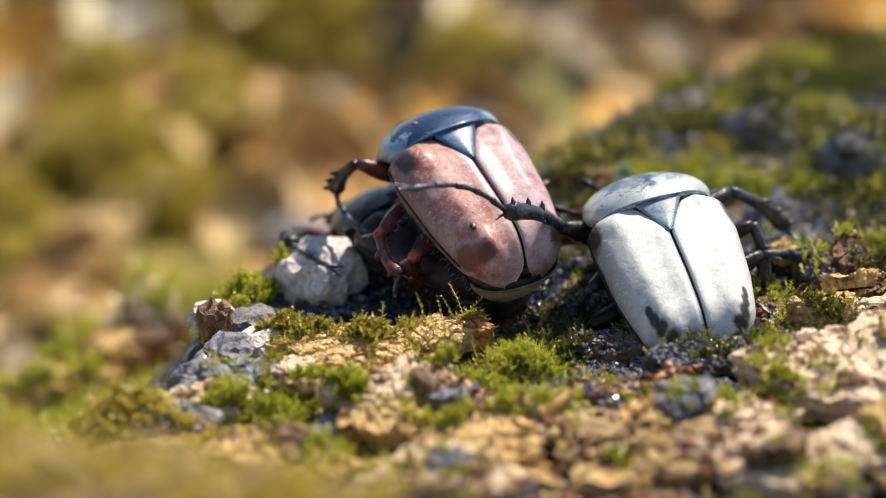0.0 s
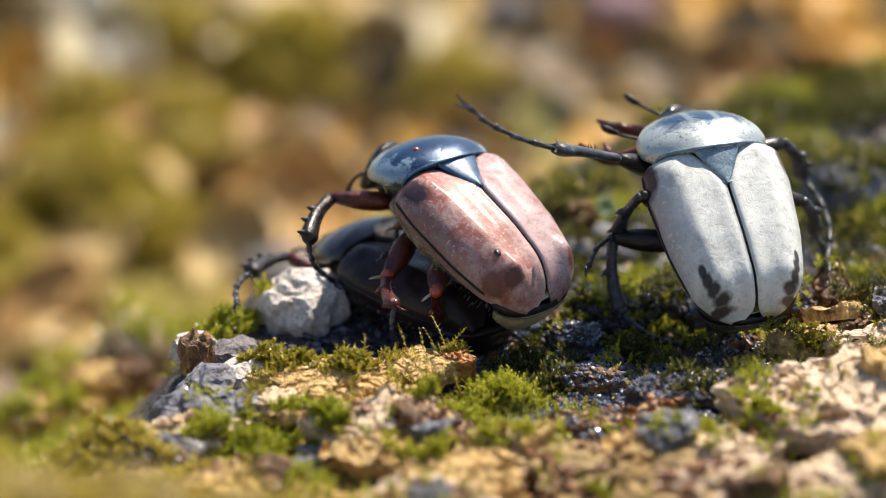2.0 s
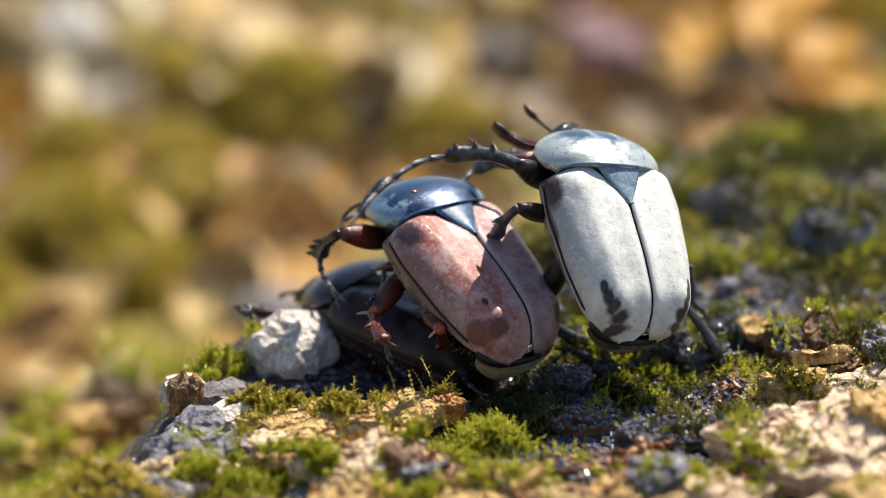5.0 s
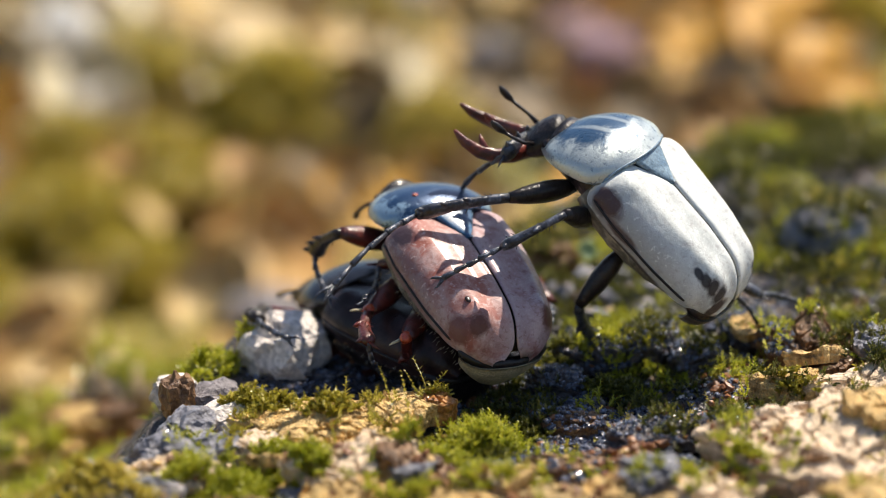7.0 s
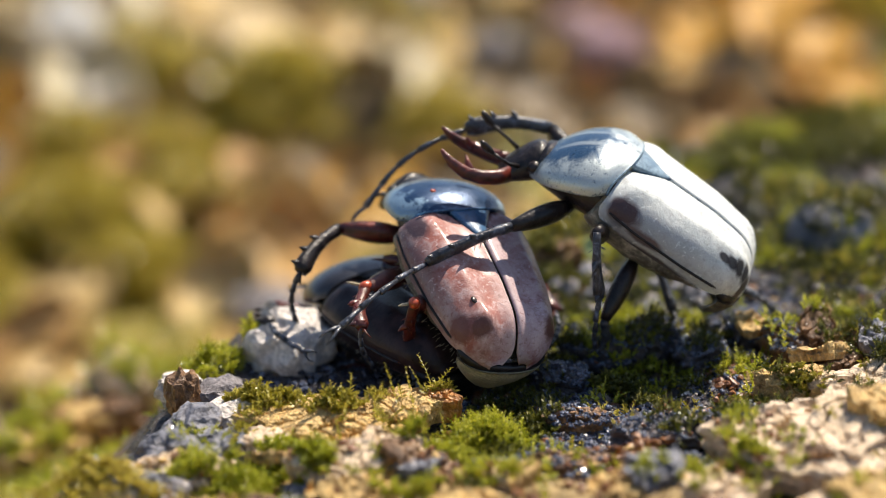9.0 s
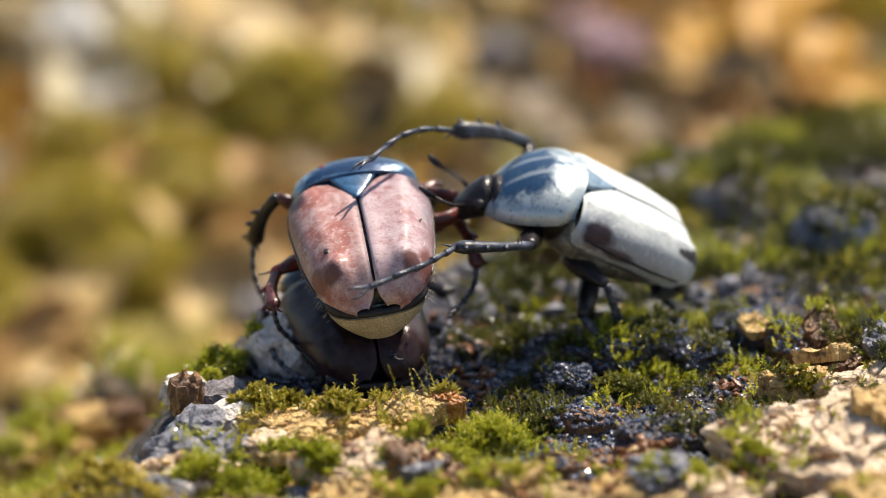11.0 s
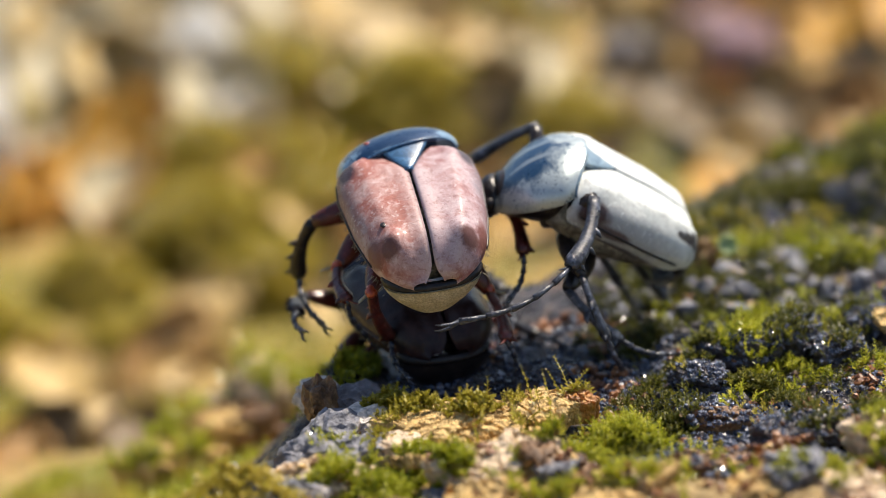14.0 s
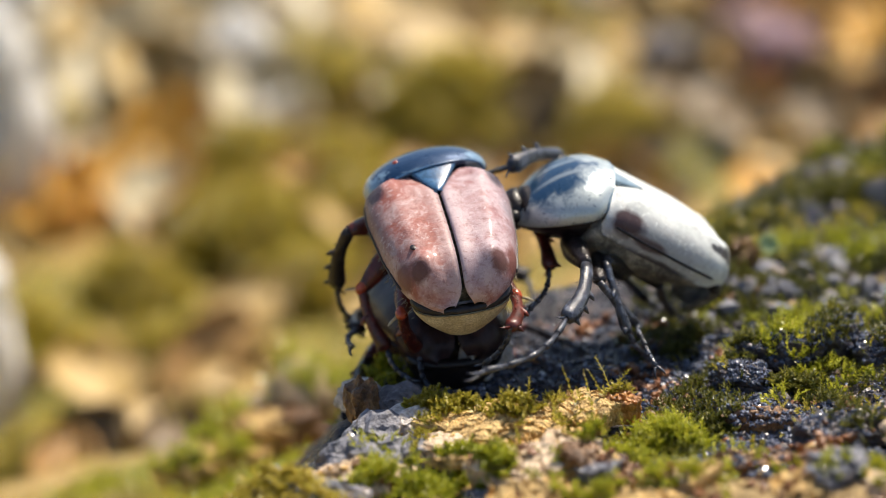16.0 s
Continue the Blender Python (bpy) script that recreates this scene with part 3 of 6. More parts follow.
def tarsus_shape(l, r):
    ps = []
    n = 5
    bow = lambda y: 0.09 * l * math.sin(math.pi * y / (l * 0.86))
    for k in range(n):
        a, b = l * 0.86 * k / n, l * 0.86 * (k + 1) / n
        m = (a + b) / 2
        w = 0.05 * (k % 2)
        ps.append(tube([(w, a, bow(a)), (w, m, bow(m)), (w, b - 0.1, bow(b - 0.1)), (w, b, bow(b))], [r * 0.62, r * 0.8, r, r * 0.7], 7))
    for s in (-1, 1):
        ps.append(tube([(0, l * 0.85, 0), (s * 0.22, l * 0.92, 0.05), (s * 0.42, l * 0.98, -0.12), (s * 0.42, l * 1.02, -0.4)], [r * 0.6, r * 0.5, r * 0.36, 0.03], 6))
    return joined(ps)


def fringe_shape():
    """Short hairs along both flanks and the tail."""
    rng = random.Random(5)
    ps = []
    for k in range(120):
        s = -1 if k % 2 else 1
        y = rng.uniform(-13.5, -1.0)
        w = smooth_interp(y, BY, BW) - 0.15
        z = rng.uniform(-2.0, -0.9)
        l = rng.uniform(0.2, 0.5)
        dx, dy, dz = s * rng.uniform(0.5, 1.0), rng.uniform(-0.7, 0.2), rng.uniform(-0.9, 0.1)
        a = np.array((s * w, y, z))
        b = a + l * np.array((dx, dy, dz))
        ps.append(tube([a, (a + b) / 2 + (0, 0, -0.05), b], [0.035, 0.03, 0.01], 3))
    return joined(ps)


# hips in the body's own millimetres, and the lengths of thigh, shin and foot
HIP = {"fore": (2.6, 4.2, -2.6), "mid": (3.4, -1.6, -3.6), "hind": (3.0, -5.2, -3.9)}
SIZE = {"fore": (6.2, 7.8, 13.0), "mid": (5.4, 5.8, 6.4), "hind": (5.8, 6.4, 7.0)}
SHORT = {"fore": (5.6, 6.2, 6.6), "mid": (5.2, 5.6, 5.8), "hind": (5.6, 6.2, 6.2)}
THICK = {"fore": (1.1, 0.85, 0.30), "mid": (1.0, 0.72, 0.28), "hind": (1.05, 0.72, 0.28)}


def beetle(name, label, mats, horned, reach):
    """One beetle: a root with all its parts; returns the root and its limbs."""
    root = thing(name, label, "beetle")
    root.scale = (BULK, BULK, BULK)
    shield_part = part("pronotum", mesh_of("pronotum", *pronotum_shape(), mats["shield"]), root, mats["shield_label"])
    # a pale blue rim material puts the hind edge's highlight into the colour
    part("rim", mesh_of("rim", *pronotum_rim(), mats.get("rim", chitin)), shield_part)
    if mats.get("pit"):
        v, f = ball(0.24, (0, 0, 0))
        part("speck", mesh_of("speck", v * (1.3, 1, 0.6) + (-2.5, 2.3, arch(2.3, -0.31)[2]), f, ember), shield_part, "tiny rust-orange speck")
    part("scutellum", mesh_of("scutellum", *scutellum_shape(), mats["scutum"]), root)
    for s, m in ((-1, mats["left"]), (1, mats["right"])):
        case = part("wing_case", mesh_of("wing_case", *wing(s, 0.5 if mats.get("pit") else 0.15), m), root, mats["case_label"])
        part("edge", mesh_of("edge", *wing_edge(s), chitin), case)
        if mats.get("pit") and s < 0:
            v, f = ball(0.32, (0, 0, 0))
            part("pit", mesh_of("pit", v * (1, 1.1, 0.34) + (-3.4, -10.0, 2.63), f, chitin), case, "small black pit")
    part("tail_band", mesh_of("tail_band", *tail_band(), chitin), root)
    part("abdomen", mesh_of("abdomen", *belly_shape(), mats["belly"]), root)
    breast = part("thorax", mesh_of("thorax", *thorax_shape(), chitin), root)
    part("pygidium", mesh_of("pygidium", *pygidium_shape(), mats["tail"]), root, mats["tail_label"])
    if mats.get("hairy"):
        part("flank_hairs", mesh_of("flank_hairs", *fringe_shape(), hair), root)
    head = part("head", mesh_of("head", *head_shape(), chitin), root)
    for s in (-1, 1):
        part("eye", mesh_of("eye", *ball(0.62, (s * 1.85, 8.6, -0.2)), chitin), head)
        part("antenna", mesh_of("antenna", *antenna_shape(s, mats.get("folded")), chitin), head)
        if horned:
            part("horn", mesh_of("horn", *horn_shape(s), chitin_red), head, "glossy red-brown antler")
    limbs = {}
    for where in ("fore", "mid", "hind"):
        a, b, c = reach[where]
        ra, rb, rc = THICK[where]
        fm = mesh_of("thigh", *femur_shape(a, ra), mats["thigh"])
        tm = mesh_of("shin", *tibia_shape(b, rb, 3 if where == "fore" else 2), chitin if mats.get("pit") and where == "fore" else mats["shin"])
        sm = mesh_of("foot", *tarsus_shape(c, rc), chitin_blue)
        for s, side in ((-1, "left"), (1, "right")):
            thigh = part("thigh", fm, root)
            # orange-red knees, brightened in colour for the highlight and glow on them
            if mats.get("pit") and where != "fore":
                v, f = ball(0.62, (0, 0, 0))
                knee = part("knee", mesh_of("knee", v * (0.9, 1.2, 0.9) + (0, a - 0.1, 0.1), f, ember), thigh, "glossy orange-red knee")
                part("spur", mesh_of("spur", *tube([(0, 0.3, 0.5), (0.05, 0.8, 1.0), (0.1, 1.1, 1.25)] + np.array((0, a, 0)), [0.14, 0.13, 0.04], 6), cream), knee, "short pale spur")
            limbs[side, where] = (thigh, part("shin", tm, root), part("foot", sm, root),
                                  Vector((s * HIP[where][0], HIP[where][1], HIP[where][2])), (a, b, c))
    return root, limbs, (shield_part, breast, head)


pink, pink_limbs, pink_front = beetle("beetle", "dusty pink beetle with dark blue shield, riding a darker beetle", dict(
    shield=pink_shield, shield_label="dark blue shield with pale bloom", scutum=scutum_blue, left=pink_left, right=pink_right_skylit,
    case_label="powdery pink wing case with dark spots", belly=belly_pale, tail=cream, tail_label="cream tail plate", thigh=chitin_red, shin=chitin_red, rim=scutum_blue, hairy=True, pit=True, folded=True), False, SHORT)
white, white_limbs, white_front = beetle("beetle", "chalky white beetle with antlers and long dark legs on mossy bark", dict(
    shield=white_shield, shield_label="white shield with dark blue bands", scutum=scutum_pale, left=white_left, right=white_right,
    case_label="chalky white wing case with black tip", belly=belly_pale, tail=belly_pale, tail_label="greyish tail plate", thigh=chitin, shin=chitin_blue, rim=scutum_pale), True, SIZE)
# its red thighs give the reddish glints as colour
dark, dark_limbs, dark_front = beetle("beetle", "dark grey beetle beneath the pink one on mossy bark", dict(
    shield=dark_shield, shield_label="black shield", scutum=chitin, left=dark_case, right=dark_case,
    case_label="blackish wing case", belly=chitin, tail=chitin, tail_label="black tail plate", thigh=chitin_red, shin=chitin, hairy=True, folded=True), False, SHORT)

# ---- chips and stones, then the crumbs and moss that lie on them ----
COVER = []


def cover(me, m):
    """Remembers a mesh at its pose as ground for what lies on it."""
    vs = [m @ v.co / MM for v in me.vertices]
    tree = BVHTree.FromPolygons(vs, [tuple(p.vertices) for p in me.polygons])
    xs, ys = [v.x for v in vs], [v.y for v in vs]
    COVER.append((min(xs), max(xs), min(ys), max(ys), tree))


def top(x, y):
    """Height of whatever lies uppermost at (x, y), in millimetres."""
    z = ground(x, y)
    for x0, x1, y0, y1, tree in COVER:
        if x0 < x < x1 and y0 < y < y1:
            hit = tree.ray_cast(Vector((x, y, 60.0)), Vector((0, 0, -1.0)))[0]
            if hit is not None and hit.z > z:
                z = hit.z
    return z


def plate_shape(seed, w, d, th, rugged=0.5, layers=4, grit=1.0):
    """A ragged flake of bark in layers, lying flat; centred at its foot."""
    nr, na = 30, 92
    rows = []
    for i in range(nr + 1):
        u = i / nr
        for j in range(na):
            a = 2 * math.pi * j / na
            c, s = math.cos(a), math.sin(a)
            rag = 1 + rugged * noise.noise((c * 1.3 + seed, s * 1.3, 0.3)) + 0.4 * rugged * noise.noise((c * 4 + seed, s * 4, 1.7)) + 0.16 * rugged * noise.noise((c * 11, s * 11, seed))
            x, y = u * rag * c * w / 2, u * rag * s * d / 2
            n = 0.5 + 0.55 * fbm(x * 0.28 + seed * 3.1, y * 0.34, seed, 3)
            step = math.floor(n * layers) / layers
            z = th * (0.52 + 0.5 * (0.75 * step + 0.25 * n)) + grit * (0.30 * noise.noise((x * 0.7, y * 0.9, seed)) + 0.2 * noise.noise((x * 1.7, y * 2.0, seed)) + 0.10 * noise.noise((x * 3.9, y * 4.2, seed)))
            z -= (0.3 + 0.35 * th) * max(0.0, 1 - abs(noise.noise((x * 0.42 + seed, y * 0.7, 2.0))) / 0.07) * min(1.0, u * 1.5)
            z -= 1.8 * grit * max(0.0, noise.noise((x * 0.9 + 5, y * 0.9, seed)) - 0.42)
            z *= 1 - 0.15 * u ** 6
            rows.append((x, y, z))
    for k, (f, h) in enumerate(((1.02, 0.36), (0.96, 0.30), (0.99, 0.12), (0.9, -0.35))):
        for j in range(na):
            x, y, z = rows[nr * na + j]
            wob = 1 + 0.03 * noise.noise((j * 0.7, k * 3.0, seed))
            rows.append((x * f * wob, y * f * wob, th * h + (z * 0.25 if k == 0 else 0)))
    faces = grid_faces(nr + 5, na, wrap=True)
    faces.append(tuple((nr + 4) * na + j for j in range(na))[::-1])
    return np.array(rows), [q for q in faces]


def bark_chip(x, y, w, d, th, mat, label, seed, turn=0.0, tip=0.0, roll=0.0, lift=0.0, name="bark_chip", group="", grit=0.75):
    me = mesh_of(name, *plate_shape(seed, w, d, th, grit=grit), mat, False)
    m = pose(x * MM, y * MM, (ground(x, y, False) + 0.8 + lift) * MM, tip, roll, turn)
    cover(me, m)
    chip = thing(name, label, "bark", m, group=group, data=me)
    # a peeling upper layer, set off to one side
    r = random.Random(seed)
    upper = mesh_of("bark_layer", *plate_shape(seed + 500, w * r.uniform(0.5, 0.68), d * r.uniform(0.5, 0.7), th * 0.36, grit=grit * 0.7), mat, False)
    flap = part("bark_layer", upper, chip)
    flap.matrix_basis = pose(w * r.uniform(-0.16, 0.16) * MM, d * r.uniform(-0.1, 0.16) * MM, th * 0.72 * MM, r.uniform(-5, 7), r.uniform(-6, 6), r.uniform(0, 360))
    cover(upper, m @ flap.matrix_basis)
    return chip


def stone(x, y, w, d, h, mat, label, seed, turn=0.0, lift=0.0, name="stone", category="stone", sharp=0.35):
    bm = bmesh.new()
    bmesh.ops.create_icosphere(bm, subdivisions=4, radius=1.0)
    for v in bm.verts:
        p = v.co.copy()
        n = fbm(p.x * 0.9 + seed, p.y * 0.9, p.z * 0.9 + seed, 2)
        ridge = 0.5 - abs(noise.noise((p.x * 1.7 + seed, p.y * 1.7, p.z * 1.7)))
        f = noise.noise((p.x * 6, p.y * 6, p.z * 6 + seed))
        r = 1 + 0.30 * n + sharp * (ridge - 0.3) + 0.05 * f
        flatten = 0.86 if p.z > 0.55 else 1.0
        v.co = Vector((p.x * r * w / 2, p.y * r * d / 2, p.z * flatten * r * h / 2)) * MM
    me = bpy.data.meshes.new(name)
    bm.to_mesh(me)
    bm.free()
    me.materials.append(mat)
    m = pose(x * MM, y * MM, (ground(x, y, False) + h * 0.28 + lift) * MM, 0, 0, turn)
    if abs(x) < 60 and y < 60:
        cover(me, m)
    return thing(name, label, category, m, data=me)


# the chips and stones round the beetles
bark_chip(-9.0, -11.6, 12.0, 7.5, 1.5, bark_tan, "flaky tan bark chip with moss on it", 3, 8, 4, -2, 0.4)
bark_chip(-12.2, -14.6, 8.5, 4.6, 1.1, bark_pink, "thin pale bark chip under a larger one", 8, -10, 8, 3)
bark_chip(-4.0, -9.2, 9.5, 5.0, 1.7, bark_tan, "ochre bark chip with a broken edge", 12, 16, 6, -4, 0.4)
bark_chip(-0.9, -8.4, 3.6, 2.2, 1.8, bark_orange, "rust-orange crust on the end of a bark chip", 14, 10, 10, -4, 0.5)
stone(-19.6, -15.2, 6.5, 5.0, 4.0, stone_dark, "blue-black weathered lump of bark", 21, -15, name="bark_lump", category="bark", sharp=0.6)
stone(-16.6, -14.0, 4.5, 4.2, 3.4, stone_dark, "blue-black rough lump of bark", 23, 35, name="bark_lump", category="bark", sharp=0.6)
stone(-19.2, -10.6, 6.0, 4.0, 4.2, stone_dark, "blackened lump of bark with rusty specks", 26, 60, name="bark_lump", category="bark", sharp=0.6)
bark_chip(-20.0, -19.4, 8.0, 4.4, 1.4, bark_pink, "greyish pink weathered bark flake", 5, 12, 8, 4)
stone(-16.6, -8.4, 6.0, 4.6, 3.6, stone_pale, "pale blue-grey stone on the log", 4, 20)
stone(-17.8, -3.0, 4.5, 4.0, 3.0, stone_grey, "grey weathered stone on the log", 6, 50)
stone(-13.0, 5.6, 7.4, 6.2, 6.6, stone_pale, "pale pinkish stone behind the chips", 7, -15)
stone(-20.6, -4.4, 2.6, 2.8, 5.0, bark_rust, "rust-orange chunk of rotten bark", 9, 30, name="bark_chunk", category="bark", sharp=0.6)
stone(-21.2, -1.2, 3.6, 3.0, 3.4, stone_pale, "small pale stone by the moss", 13, 10)
bark_chip(29.0, -19.6, 16.5, 10.5, 2.6, bark_pink, "broad pale bark slab with pinkish face", 31, -8, 7, 2, 0.3, grit=0.3)
bark_chip(34.0, -7.5, 12.0, 8.0, 2.6, bark_pink, "pale bark slab beside wet crumbs", 35, 15, 8, -3, grit=0.4)
bark_chip(26.6, -6.6, 6.0, 4.0, 2.3, bark_tan, "crumbly brown bark lump with moss", 37, -20, 5, 5)
bark_chip(30.5, -2.6, 6.0, 3.6, 2.0, bark_rust, "dark reddish bark flake", 38, 10, 8, 0)
bark_chip(19.0, -25.0, 7.5, 5.5, 1.4, bark_pink, "pale bark chip in front of a slab", 41, 30, 4, 0)
bark_chip(8.3, -27.0, 8.0, 6.0, 1.2, bark_brown, "rounded brown bark chunk among crumbs", 43, 0, 8, 0)
bark_chip(0.5, -28.5, 9.0, 5.5, 1.2, bark_tan, "tan bark chip near moss", 45, -12, 6, 2)
bark_chip(-6.5, -23.0, 8.0, 4.6, 1.3, bark_tan, "small tan bark chip among moss", 47, 15, 10, -4)
bark_chip(-1.0, -20.4, 6.0, 4.0, 1.4, bark_rust, "thin reddish bark flake", 49, -25, 5, 3)
bark_chip(8.6, -18.4, 9.0, 4.6, 1.5, bark_rust, "rusty pitted bark flake on wet crumbs", 50, 5, 8, 2, -0.8)
bark_chip(14.5, -31.0, 9.0, 6.0, 1.2, bark_brown, "brown bark chip on the near slope", 51, 20, 6, 0)
bark_chip(-27.0, -27.0, 9.0, 5.0, 1.5, bark_brown, "long brown bark piece on the near slope", 53, 18, 6, 6)
bark_chip(-24.0, -73.0, 20.0, 11.0, 2.6, bark_brown, "brown bark plate on a mossy rise", 91, 12, 4, 6)
bark_chip(-9.0, -71.0, 13.0, 8.0, 2.2, bark_brown, "brown bark chip on a mossy rise", 92, -20, 4, 14)
bark_chip(-6.0, -19.6, 9.5, 5.0, 2.2, bark_pink, "pinkish tan bark piece with dark hollows", 93, 12, 12, -3, 0.2)
bark_chip(4.6, -23.6, 7.0, 4.4, 1.6, bark_pink, "pale bark chip near wet crumbs", 94, -18, 8, 2)
bark_chip(13.4, -24.4, 6.6, 4.6, 1.7, bark_tan, "tan bark chip near wet crumbs", 95, 24, 8, 4)
bark_chip(-3.0, -34.0, 11.0, 6.0, 1.8, bark_pink, "pale bark piece on the near slope", 96, 6, 6, 0)
bark_chip(20.0, -33.0, 12.0, 7.0, 1.8, bark_pink, "broad pale bark piece on the near slope", 97, -14, 6, 0, grit=0.4)
bark_chip(13.6, -18.6, 3.6, 2.2, 1.3, bark_orange, "rusty orange bark flake on wet crumbs", 98, 10, 12, 0, 0.2)
bark_chip(-23.0, -22.6, 9.0, 5.0, 1.8, stone_dark, "slate-grey weathered bark piece", 99, -10, 8, 4)
bark_chip(-14.0, -31.0, 12.0, 7.0, 1.4, bark_tan, "brown bark piece on the near slope", 55, -8, 4, 0)
bark_chip(30.0, -30.0, 14.0, 8.0, 1.5, bark_pink, "pale bark piece on the near slope", 57, 10, 5, 0)
stone(15.6, -13.6, 7.0, 4.2, 3.0, wet_wood, "wet blackened lump of rotten wood", 59, 6, name="wood_lump", category="bark", sharp=0.6)
stone(19.8, -12.2, 4.4, 3.4, 2.6, wet_wood, "wet blackened knob of rotten wood", 60, 40, name="wood_lump", category="bark", sharp=0.6)
for k, (x, y, w, d, h) in enumerate(((12.2, 3.4, 7.0, 4.5, 3.6), (16.8, 5.6, 6.0, 4.6, 4.2), (20.4, 3.2, 5.0, 4.0, 3.0), (24.0, 8.4, 6.5, 4.6, 3.4), (9.0, -0.8, 5.0, 3.4, 2.4), (23.6, -10.6, 4.6, 3.4, 2.4))):
    stone(x, y, w, d, h, wet_wood, "wet blackened lump of crumbling wood", 160 + k, 33 * k, name="wood_lump", category="bark", sharp=0.6)
bark_chip(29.6, 2.4, 8.0, 4.4, 2.6, bark_rust, "ragged dark brown bark ridge", 64, -6, 12, 4)
bark_chip(34.4, 0.4, 7.0, 4.0, 3.0, bark_rust, "ragged reddish bark ridge beside a slab", 65, 14, 10, -4)
bark_chip(9.8, -9.0, 6.0, 3.2, 1.2, bark_rust, "wet rust-brown bark flake", 61, -14, 8, 0, -0.8)
bark_chip(16.8, 5.0, 4.4, 3.0, 1.3, bark_rust, "small orange bark flake among wet crumbs", 62, 20, 10, 0, -0.6)
stone(35.0, 31.5, 8.0, 6.5, 6.0, stone_dark, "dark purplish stone on the mossy log", 15, 10)
stone(27.0, 44.0, 7.0, 6.0, 5.0, stone_grey, "grey stone half sunk in moss", 16, 40)
bark_chip(9.0, 26.5, 6.0, 4.0, 2.6, bark_rust, "orange bark chip by the ridge", 63, 10, 14, 0)

# pieces on the flank, past the edge
bark_chip(-36.5, 40.7, 13, 6, 4.5, bark_tan, "tan bark piece on the log's flank", 81, 35, 22, 0, 0.3)
bark_chip(-39.3, 31.6, 9, 5, 3.5, bark_tan, "brown bark piece on the log's flank", 83, 20, 22, 0, 0.3)
bark_chip(-31.2, 46.8, 12, 7, 6, bark_pink, "pale bark lump on the log's flank", 85, 30, 22, 0, 0.3)
bark_chip(-32.9, 41.8, 8, 5, 4, bark_rust, "reddish bark lump on the log's flank", 87, -10, 22, 0, 0.3)
bark_chip(-37.4, 53.7, 7, 6, 4, bark_pink, "pale bark bit on the log's flank", 89, 10, 22, 0, 0.3)

rng_flakes = random.Random(77)
flakes = [mesh_of("bark_flake", *plate_shape(100 + k, 3.2, 2.4, 0.8), mat, False) for k, mat in enumerate((bark_tan, bark_brown, bark_rust, stone_dark, bark_tan))]
for k in range(170):
    x, y = rng_flakes.uniform(-34, 44), rng_flakes.uniform(-44, 6)
    if (-12 < x < 14 and -6 < y) or (1 < x < 20 and y > -21) or (-15 < x < 1 and -16 < y) or (x < -16 and y > -16) or (22 < x and -26 < y < -4 and k % 3):
        continue
    z = top(x, y)
    ob = thing("bark_flake", ("small tan bark flake", "small brown bark flake", "small rusty bark flake", "small blackened bark flake", "small tan bark flake")[k % 5] + " on the log", "bark",
               pose(x * MM, y * MM, z * MM, rng_flakes.uniform(-15, 25), rng_flakes.uniform(-15, 15), rng_flakes.uniform(0, 360)), "bark flakes", data=flakes[k % 5])
    f = rng_flakes.uniform(0.5, 1.5)
    ob.scale = (f, f, f)


def shoots(rng, xs, ys, height, leaves, leaf, lift=0.0):
    """Feathery moss shoots rooted at (xs, ys): many small pointed leaves along curved stems."""
    n = len(xs)
    z0 = np.array([top(x, y) for x, y in zip(xs, ys)]) + lift - 0.1
    base = np.stack([xs, ys, z0], 1)
    h = height * rng.uniform(0.45, 1.15, n)
    az = rng.uniform(0, 2 * np.pi, n)
    lean = rng.uniform(0.1, 0.95, n)
    out = np.stack([np.cos(az) * np.sin(lean), np.sin(az) * np.sin(lean), np.cos(lean)], 1)
    side = np.stack([-np.sin(az), np.cos(az), 0 * az], 1)
    quads = []
    for k in range(leaves):
        s = (k + 0.6) / leaves
        p = base + out * (h * s)[:, None] + np.array((0, 0, -1.0)) * (h * 0.32 * s * s * lean)[:, None]
        turn = (k % 2) * np.pi + rng.normal(0, 0.5, n)
        d = side * np.cos(turn)[:, None] + np.cross(out, side) * (np.sin(turn) * 0.8)[:, None] + out * 0.75
        d /= np.linalg.norm(d, axis=1, keepdims=True)
        w = np.cross(d, out)
        w /= np.linalg.norm(w, axis=1, keepdims=True) + 1e-6
        l = (leaf * (1.15 - 0.7 * s) * rng.uniform(0.7, 1.3, n))[:, None]
        up = np.cross(w, d) * 0.12
        quads.append(np.stack([p, p + d * l * 0.45 + w * l * 0.24 + up * l, p + d * l, p + d * l * 0.45 - w * l * 0.24 + up * l], 1))
    # the stems, as narrow blades
    for a, b in ((0.0, 0.5), (0.5, 0.97)):
        pa = base + out * (h * a)[:, None] + np.array((0, 0, -1.0)) * (h * 0.32 * a * a * lean)[:, None]
        pb = base + out * (h * b)[:, None] + np.array((0, 0, -1.0)) * (h * 0.32 * b * b * lean)[:, None]
        r = side * (leaf * 0.09)
        quads.append(np.stack([pa - r, pa + r, pb + r * 0.6, pb - r * 0.6], 1))
    return np.concatenate(quads)


